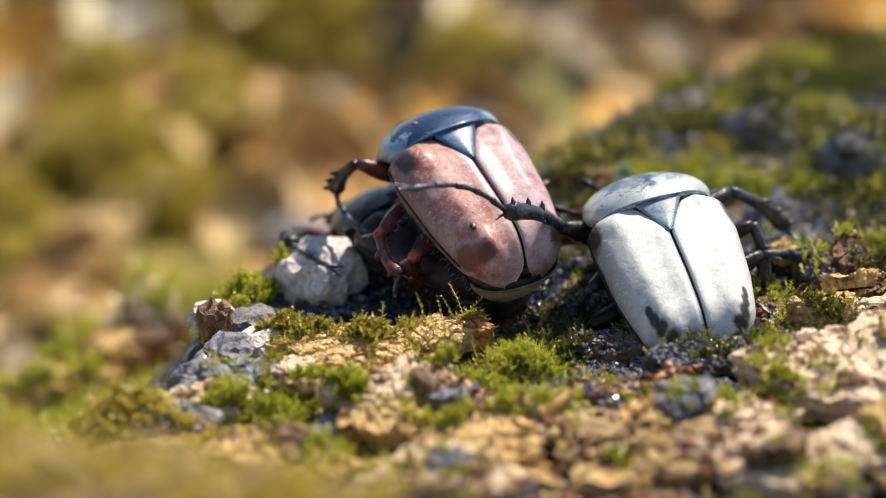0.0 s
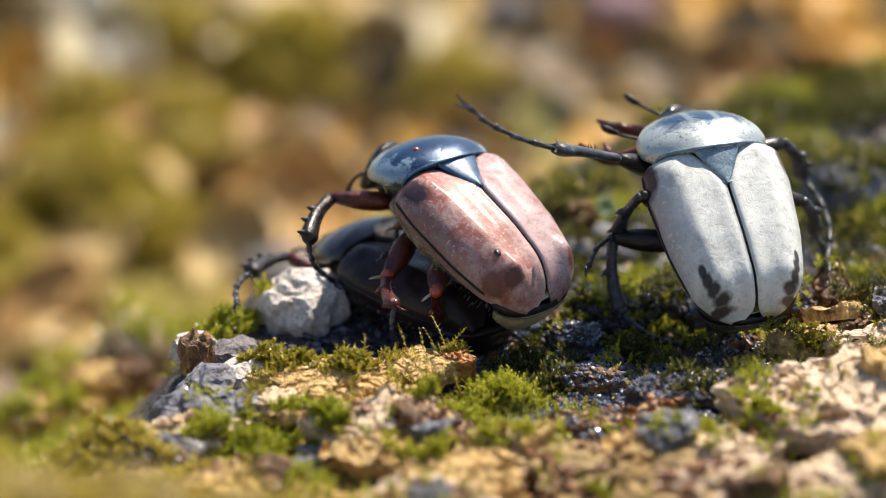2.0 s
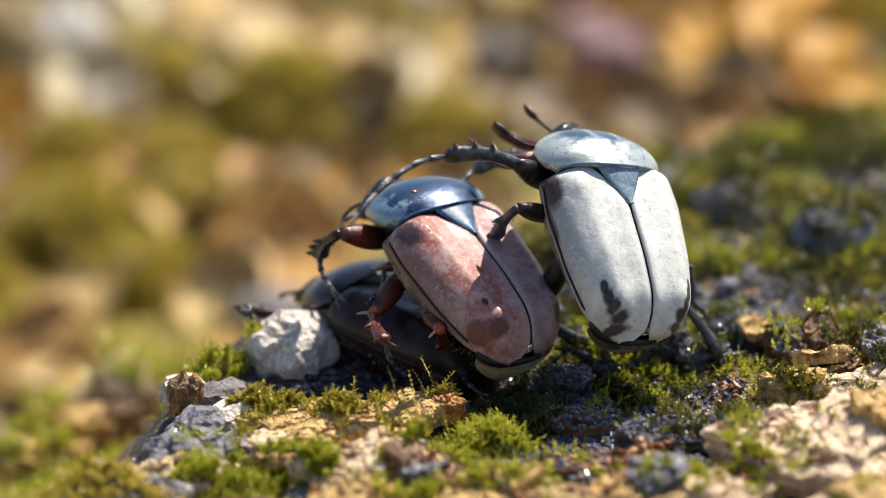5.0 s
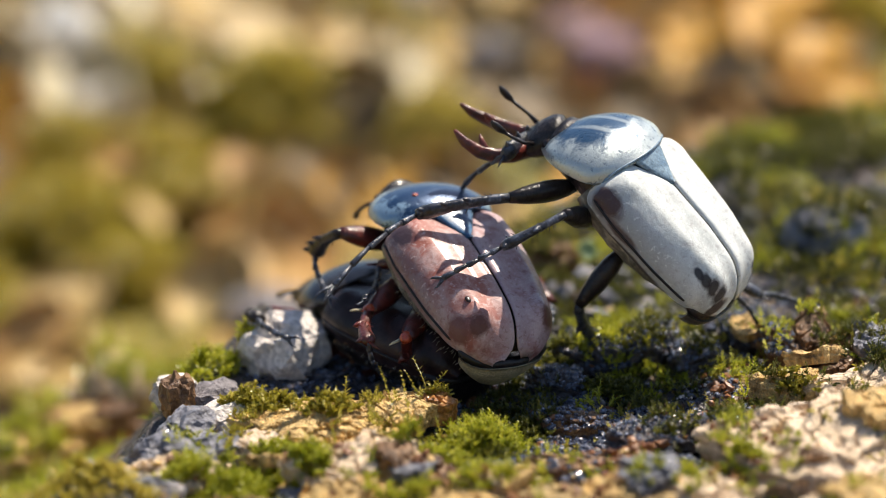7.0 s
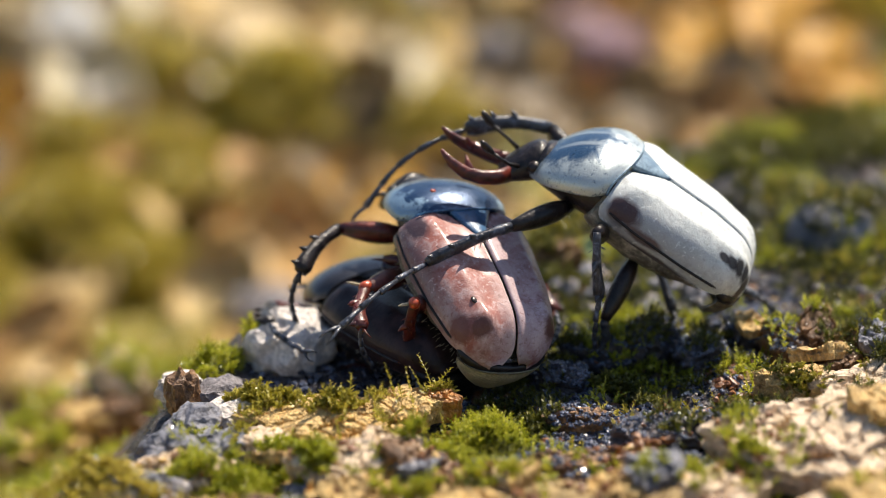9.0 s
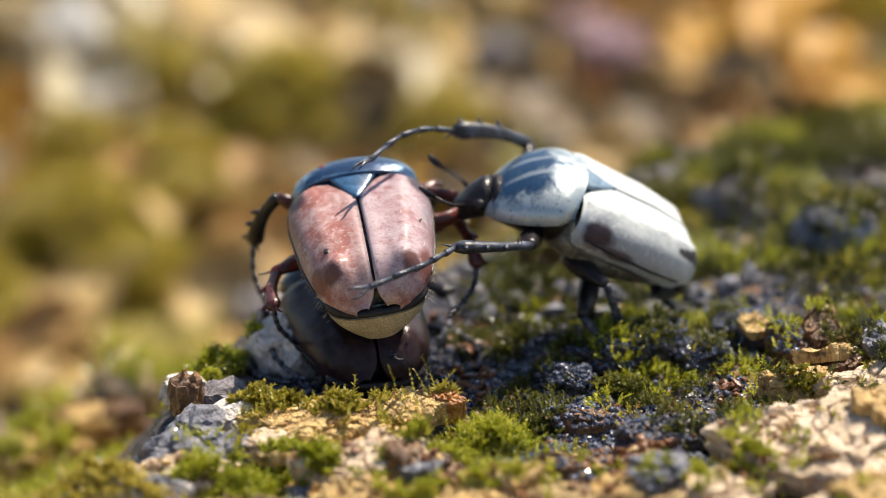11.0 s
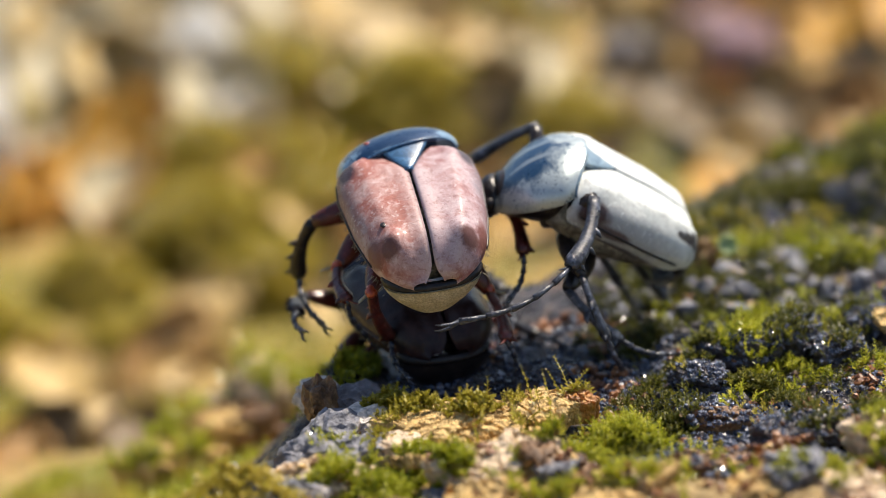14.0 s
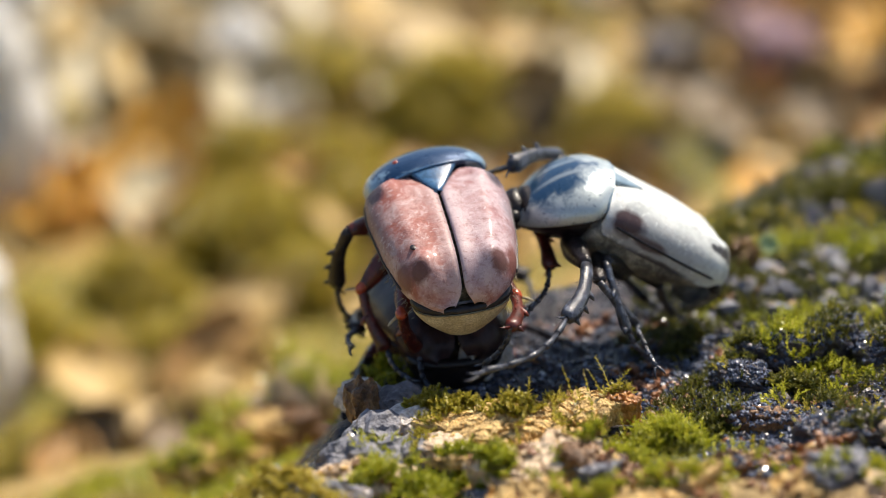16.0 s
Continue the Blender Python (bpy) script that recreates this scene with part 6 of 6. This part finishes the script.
PINK_FEET = {
    ('left', 'fore'): [(0, -9.2, 3.3, 5.5), (0.5, -10.8, 2.8, 3), (1, -9.6, 3.2, 2.4), (1.5, -8.1, 3.5, 6.2), (2, -9.9, 2.2, 4.2), (2.5, -9.3, 2.9, 4.7), (3, -9.3, 3.4, 4.1), (3.5, -12.2, 1.5, 3.4), (4, -10.4, 2.9, 2.3), (4.5, -8.6, 0.8, 6.6), (7, -8.8, 3.3, 6), (7.5, -10.9, 2.5, 6.9), (8, -9.4, 3.1, 6.8), (8.5, -11.2, 3.6, 2.9), (11, -15, 9.3, 2.8), (11.5, -14.2, 6.1, 4.8), (12, -16.6, 8.6, 1.3), (12.5, -16.9, 6.7, 6.5), (13, -18.4, 6.7, 6.6), (13.5, -17.1, 6.4, 2.6), (14, -20.8, 5.5, 3), (14.5, -21.4, 0.5, 5.2), (15, -22.3, 5.1, 2.9), (15.5, -21.5, 3.6, 6.5), (16, -21.9, 9.7, 1.6)],
    ('left', 'mid'): [(0, -6.1, -1.3, 0.2), (0.5, -5, -3.5, 1), (1.5, -4.9, -3.4, 1.1), (2, -4.7, -4.2, 0.9), (2.5, -3.4, -2.4, 1), (3, -4.4, -2.7, 1.3), (3.5, -3.6, -3.8, 1.7), (4, -4.1, -2.6, 0.6), (4.5, -3, -3.7, 1.9), (7, -4, -2.3, 1.3), (7.5, -4.1, -3.1, 1.6), (8, -4.8, -2.5, 1.8), (8.5, -4.8, -2.5, 1.7), (11, -12.2, 1.4, 2.8), (11.5, -9.8, 0.9, 0.8), (12, -10.9, 0.5, 1.3), (12.5, -10.2, -0.1, 11.3), (13, -16.9, 2.3, 6.4), (13.5, -12.3, -1.3, 3.4), (14, -17, 1.4, 3.7), (14.5, -18.7, -1, 2.3), (15, -18.1, 2.9, 2.5), (15.5, -19.8, 4.1, 0.2), (16, -16.5, -1.6, 1.2)],
    ('left', 'hind'): [(0, -2.5, -4.2, 0.2), (0.5, 0.8, -5.1, 0.3), (1, -1, -4.6, 0.2), (1.5, 1.5, -4.6, 0.7), (2, 0.5, -6, 0.2), (2.5, 2, -4.2, 0.5), (3, 1.9, -3.6, 0.2), (3.5, 2.6, -5, 0.9), (4, -0.3, -4.7, 0.2), (4.5, 2.9, -5.1, 1.2), (7, 0, -5, 0.2), (7.5, 0.3, -5.4, 0.2), (8, 2.5, -3.6, 0.9), (8.5, -0.2, -6.4, 0.6), (11, -4.3, -2.5, 3.4), (12, -4.4, -2.6, 1.2), (12.5, -4.2, -3.8, 11.8), (13, -12.3, 0.8, 3.8), (13.5, -11.3, -3.3, 1), (14.5, -16.3, -3.5, 2.9), (15, -16.8, -0.7, 1.3), (16, -14.8, -3.3, 0.6)],
    ('right', 'fore'): [(0, -1.3, 13.7, 2.7), (3, -0.4, 14.3, 4.3), (8.5, 0.4, 14.1, 3.8), (11, -7.6, 14.4, 5.0), (12.5, -8.2, 17.2, 10.7), (16, -16.3, 13.4, 3.7)],
    ('right', 'mid'): [(0, 5.0, 0.5, 1.5), (7, 7.9, 1.2, 3.8), (8.5, 8.9, 0.8, 2.7), (11, 0.0, 1.9, 5.3), (12.5, -2.4, 3.7, 10.5), (13, -4.4, 2.4, 6.7), (16, -7.8, 0.9, 5.9)],
    ('right', 'hind'): [(12.5, -6.3, -0.6, 7.4), (13, -12.2, -1.4, 3.5), (13.5, -5.5, 0.8, 0.2), (14.5, -6.4, 0.4, 0.2), (15, -14.7, -1.8, 7.4), (16, -11.4, -2.8, 2.8)],
}
PINK_KNEES = {
    ('left', 'fore'): [(0, -9.7, 4.5, 11.2), (0.5, -10.2, 5.5, 10), (1, -10.1, 5.5, 9.7), (1.5, -10.4, 4.4, 11.2), (2, -10.4, 4.4, 11), (2.5, -10.5, 5.7, 10.5), (3, -11.3, 5.8, 9.4), (3.5, -10.6, 4.3, 10.1), (4, -10.7, 5.1, 9.2), (4.5, -8.9, 2.1, 12.3), (7, -8.1, 4.5, 11.6), (7.5, -8.2, 4, 12.5), (8, -9.4, 3.7, 11), (8.5, -8, 6, 10.8), (11, -14.1, 8.8, 13.2), (11.5, -12.5, 5.9, 14.9), (12, -13.8, 5.1, 12.1), (12.5, -15.3, 9.8, 17.4), (13, -19.2, 10, 15.1), (13.5, -18.4, 5.9, 13.2), (14, -21.9, 8.1, 11.7), (14.5, -23.8, 7.6, 12.1), (15, -22.8, 7.7, 14), (15.5, -22.4, 6.2, 13.6), (16, -21.8, 5, 12.1)],
    ('left', 'mid'): [(0, -7.8, 1.2, 6.3), (0.5, -5.8, -0.6, 6.7), (1.5, -6.2, -0.6, 6.4), (2, -5.8, -1.3, 6.3), (2.5, -6.3, 0.1, 5.7), (3, -6.8, -0.1, 6.2), (3.5, -6.4, -1.2, 6.6), (4, -6.6, -0, 6.1), (4.5, -6, -1.1, 6.7), (7, -5.8, 0.4, 6.4), (7.5, -5.7, -0.4, 6.8), (8, -6.7, 0.1, 7.8), (8.5, -5.6, 0.1, 7.9), (11, -13.9, 3.8, 8.5), (11.5, -12, 3, 7.8), (12, -12.4, 2.7, 8.5), (12.5, -13.3, 3.1, 17.5), (13, -17.9, 4.3, 13.7), (13.5, -15.2, 1.6, 10), (14, -19.5, 3.8, 9.2), (14.5, -21.1, 1.9, 10.5), (15, -21, 2.9, 12.3), (15.5, -20.9, 3.4, 9.2), (16, -21, 4.3, 7.3)],
    ('left', 'hind'): [(0, -5, -2.1, 5.7), (0.5, -1.4, -3.6, 6.6), (1, -2.8, -3.3, 6.4), (1.5, -1.6, -3.5, 6.3), (2, -1.9, -4.6, 6.3), (2.5, -1.6, -3.2, 6), (3, -1.8, -2.6, 5.2), (3.5, -0.9, -4, 6.4), (4, -3.2, -3.2, 5.7), (4.5, -0.6, -4, 6.7), (7, -2.8, -3.2, 5.5), (7.5, -2.3, -3.8, 5.9), (8, -2.6, -2.9, 5), (8.5, -1.7, -3.7, 7.9), (11, -9.5, -1.2, 8.7), (12, -7.1, -1.2, 7.5), (12.5, -8.2, -0.7, 18.7), (13, -15.5, -0.3, 13.7), (13.5, -13.1, -1.4, 7.9), (14.5, -19.9, -1.5, 9.7), (15, -18.8, -1.5, 11.5), (16, -17.3, -1.8, 7.3)],
    ('right', 'hind'): [(12.5, -3.4, 0.9, 13.6), (13, -8.2, 1, 9.9), (13.5, -4.5, 3.9, 5.5), (14.5, -9.1, 3.3, 6.3), (15, -8.3, 0.2, 11.1), (16, -8.5, 0.3, 7.8)],
}
PINK_ANKLES = {
    ('left', 'fore'): [(0, -11.7, 8.5, 7.6), (0.5, -11.5, 0.1, 8.5), (1, -11.3, 0.3, 7.5), (1.5, -11.6, 8.4, 7.3), (2, -12, -0.9, 9.1), (2.5, -11, -0, 9.8), (3, -12.1, 0.1, 8.5), (3.5, -12.1, -1.1, 8.9), (4, -12.3, -0.1, 7.3), (4.5, -11, 6.1, 8.7), (7, -10.4, 8.7, 8.5), (7.5, -11.2, 8, 9.6), (8, -12.1, 8.2, 8.8), (8.5, -11.1, 1.6, 8.8), (11, -16.3, 11.2, 8.5), (11.5, -15.6, 8, 10.5), (12, -16.3, 6.8, 7.2), (12.5, -17.6, 8, 12.4), (13, -19.9, 5.1, 12.3), (13.5, -19.6, 8.1, 7.9), (14, -23.5, 9.8, 6.4), (14.5, -24.1, 2.1, 10.5), (15, -24.2, 6.9, 8.5), (15.5, -23.9, 8.8, 8.7), (16, -23.3, 6.7, 6.8)],
    ('left', 'mid'): [(0, -6.2, -3.5, 4.7), (0.5, -5.5, -5.8, 5.9), (1.5, -5.7, -5.8, 5.9), (2, -5.1, -6.5, 5.8), (2.5, -5.5, -5, 5.2), (3, -6.2, -5.2, 5.7), (3.5, -5.2, -6.2, 6.2), (4, -5.4, -5, 5.2), (4.5, -4.9, -6.2, 6.3), (7, -5.7, -4.8, 5.7), (7.5, -5.7, -5.6, 6.1), (8, -6.2, -4.9, 6.5), (8.5, -5.8, -4.9, 6.4), (11, -13.9, -1.2, 7.2), (11.5, -11, -1.6, 5.5), (12, -11.1, -1.8, 6.2), (12.5, -13.3, 4.1, 12.4), (13, -16.7, -0.2, 11.2), (13.5, -13.7, 3.4, 5.4), (14, -18.4, -1.2, 8.1), (14.5, -22.6, -0, 5.9), (15, -19.1, 1.4, 7.6), (15.5, -20.1, 1.7, 4.3), (16, -19.1, 2.8, 2.7)],
    ('left', 'hind'): [(0, -3.8, 1, 1), (0.5, 0.2, 0.2, 2.5), (1, -2, 0.6, 2.3), (1.5, 0.1, 0.6, 2.7), (2, -1.1, -0.8, 2), (2.5, -0.2, 0.8, 2.1), (3, 0.1, 1.6, 1.8), (3.5, 0.8, 0.2, 2.8), (4, -2.4, 0.4, 1.3), (4.5, 0.8, 0, 2.9), (7, -1.8, 0.2, 0.9), (7.5, -1.5, -0.3, 1.4), (8, 0.3, 1.4, 2.6), (8.5, -1.2, -1.2, 2.7), (11, -7.5, 2.1, 4.4), (12, -6.6, 2.5, 3), (12.5, -7.1, 1, 13.3), (13, -13.9, 2.7, 9.1), (13.5, -12.5, 1.8, 3.2), (14.5, -18.2, 1.6, 5.1), (15, -16.5, -3.1, 6.5), (16, -16.3, 1.8, 2.8)],
    ('right', 'hind'): [(12.5, -3.9, 4.4, 9), (13, -10.7, 3.8, 5.5), (13.5, -4.7, -1.6, 3.5), (14.5, -8, -2.2, 5), (15, -11, 2.5, 6.5), (16, -8.7, -5.4, 7.2)],
}
DARK_FEET = {
    ('left', 'fore'): [(0, -11.2, 1.9, 3.0), (1.5, -14.1, 2.5, 5.2), (2, -18.0, 0.3, 3.2), (2.5, -15.6, 3.4, 8.5), (3, -13.9, 2.3, 4.8), (3.5, -17.3, 1.7, 3.8), (4, -13.8, 0.6, 3.0), (4.5, -16.2, 2.5, 5.7), (7, -11.8, 0.0, 4.0), (8.5, -10.8, -0.2, 3.1), (11, -11.6, -1.2, 0.8), (12, -21.5, 1.4, 4.3), (12.5, -20.3, 1.7, 4.7), (13, -20.5, -2.1, 0.5), (13.5, -22.4, 1.6, 5.2), (14.5, -22.2, 1.0, 3.4), (16, -21.8, 0.1, 3.7)],
    ('left', 'mid'): [(0, -9.3, -1.1, 0.3), (7, -7.9, 1.6, 0.3), (11, -12.1, 0.0, 0.3), (12.5, -14.8, 1.8, 0.3), (13, -19.4, -5.3, 0.3), (13.5, -19.9, -4.7, -0.8), (14.5, -23.5, -6.5, -1.7), (15, -21.2, -4.2, 0.6), (16, -23.5, -6.6, -1.8)],
    ('left', 'hind'): [(0, -3.9, -2.4, 0.3), (7, 0.3, -0.9, 0.3), (11, -8.9, -1.2, 0.3), (12.5, -9.4, 2.9, 0.3), (14.5, -16.3, -1.1, 0.3), (16, -16.4, -2.7, 0.3)],
    ('right', 'fore'): [(0, 0.1, 7.9, 1.2), (7, 4.5, 8.5, 3.1), (12.5, -3.5, 8.0, 0.3), (16, -8.4, 13.8, 0.3)],
    ('right', 'mid'): [(0, 4.9, -2.5, 0.3), (7, 8.0, 1.6, 0.3), (11, 2.3, 6.4, 0.3), (12.5, -1.7, 7.9, 0.3), (13, -0.9, 1.4, 0.3), (14.5, -0.6, 8.3, 0.3), (16, -2.2, 5.2, 0.3)],
    ('right', 'hind'): [(0, 6.6, -4.9, 0.3), (1.5, 10.0, -4.3, 0.3), (7, 8.2, -4.6, 0.3), (8.5, 9.2, -2.9, 0.3), (11, 3.7, 3.8, 0.3), (12.5, -3.9, 2.7, 0.3), (14.5, -7.3, -0.4, 0.3), (16, -9.3, -0.7, 0.3)],
}

DARK = [(t, m) for t, m in (
    (0, pose(-0.0060, 0.0095, 0.0042, 6, 0, 38)), (4.5, pose(-0.0060, 0.0090, 0.0042, 6, 0, 40)),
    (8.5, pose(-0.0055, 0.0090, 0.0042, 6, 0, 36)), (11, pose(-0.0088, 0.0100, 0.0042, 8, 0, 14)),
    (12, pose(-0.0092, 0.0100, 0.0052, 14, 0, 30)), (12.5, pose(-0.0105, 0.0115, 0.0115, 36, 0, 22)),
    (13, pose(-0.0125, 0.0125, 0.0070, 18, 0, 12)), (13.5, pose(-0.0140, 0.0130, 0.0050, 8, 0, 25)),
    (14.5, pose(-0.0165, 0.0140, 0.0044, 5, 0, 18)), (16, pose(-0.0165, 0.0140, 0.0042, 5, 0, 14)))]

# which way each limb bows, in the beetle's own axes
SPLAY = {(side, where): (s * a, b, c) for s, side in ((-1, "left"), (1, "right"))
         for where, a, b, c in (("fore", 0.9, 0.35, 0.3), ("mid", 1.0, 0.1, -0.1), ("hind", 0.8, 0.1, -0.3))}
TUCK = {**SPLAY, ("right", "fore"): (0.1, 0.6, -1.0)}

# the white beetle's free arm: down at its side, raised over the others, then down behind them
LASH = {**SPLAY, ("left", "fore"): [(0, -0.3, 0.2, 1.0), (1.0, -0.3, 0.2, 1.0), (1.5, -0.9, 0.35, 0.3), (2.5, -0.9, 0.1, 0.3), (3.0, -0.3, 0.2, 1.0), (4.0, -0.3, 0.2, 1.0), (4.5, -0.6, 0.3, 0.7), (8.0, -0.6, 0.3, 0.7), (8.5, -0.3, 0.2, 1.0), (11, -0.9, 0.35, 0.4), (13.0, -0.9, 0.35, 0.4), (13.75, -0.9, 0.0, -0.4), (16, -0.9, 0.0, -0.4)], ("right", "fore"): [(0, 1.0, -0.25, 0.1), (3.0, 1.0, -0.25, 0.1), (3.75, 0.5, 0.3, 0.7), (4.5, 0.3, 0.3, 0.5), (7.0, 0.3, 0.3, 0.3), (7.5, 0.3, 0.3, 0.3), (8.0, 0.3, 0.3, 0.9), (8.5, 0.3, 0.3, 0.9), (9.75, 0.3, 0.3, 0.9), (10.25, -0.2, 0.0, 1.0), (12.0, -0.4, 0.0, 1.0), (12.75, 0.3, 0.6, 0.3), (16, 0.3, 0.6, 0.3)]}


PINK_BEND = [(0, 34, 3, 0), (0.5, 22, 1, 1), (1, 26, 2, 1), (1.5, 23, -2, 2), (2, 26, -2, 2), (2.5, 24, -0, 1), (3, 26, -1, -0), (3.5, 27, -2, 0), (4, 29, 0, 2), (4.5, 25, -1, -0), (7, 17, -0, 1), (7.5, 18, 2, 1), (8, 23, 1, 4), (8.5, 17, 5, 2), (11, 22, -3, -1), (11.5, 23, 6, 1), (12, 33, 5, -1), (12.5, 17, 10, -6), (13, 25, 4, -2), (13.5, 22, 10, -1), (14, 25, 13, -0), (14.5, 26, 12, -1), (15, 26, 13, 0), (15.5, 25, 12, 0), (16, 21, 11, -0)]
WHITE_BEND = [(0, 27, 4, 2), (0.5, 22, 1, 3), (1, 20, 2, 2), (1.5, 29, 0, 1), (2, 28, -0, 3), (2.5, 29, -7, 2), (3, 21, -4, 2), (3.5, 21, -4, 3), (4, 26, -1, 1), (4.5, 29, -4, 2), (7, 26, 1, 1), (7.5, 22, -1, -2), (8, 32, -0, 1), (8.5, 25, -2, -1), (11, 30, -11, -3), (11.5, 32, -8, -4), (12, 50, -7, 1), (12.5, 29, -4, -1), (13, 37, -7, -1), (13.5, 64, -18, 3), (14, 44, -10, 0), (14.5, 40, -11, -1), (15, 38, -10, -3), (15.5, 34, -4, -3), (16, 33, -4, -5)]
PINK_NOD = [(0, 40, 10, 0), (16, 35, 0, 0)]
WHITE_NOD = [(0, 42, 40, 0), (2.5, 42, 50, 0), (4, 36, 45, 0), (4.5, 45, 40, 0), (7, 25, 25, 0), (8.5, 15, 20, 0), (11, 24, -8, 0), (11.5, 28, -18, 0), (12, 28, -14, 0), (13, 25, 0, 0), (16, 25, 0, 0)]
DARK_BEND = [(0, 12, 0, 0), (16, 12, 0, 0)]


def motions():
    move_beetle(pink, pink_limbs, pink_front, PINK, PINK_FEET, TUCK, PINK_BEND, PINK_NOD, PINK_KNEES, PINK_ANKLES)
    move_beetle(white, white_limbs, white_front, WHITE, WHITE_FEET, LASH, WHITE_BEND, WHITE_NOD, WHITE_KNEES, WHITE_ANKLES)
    move_beetle(dark, dark_limbs, dark_front, DARK, DARK_FEET, SPLAY, DARK_BEND)


motions()
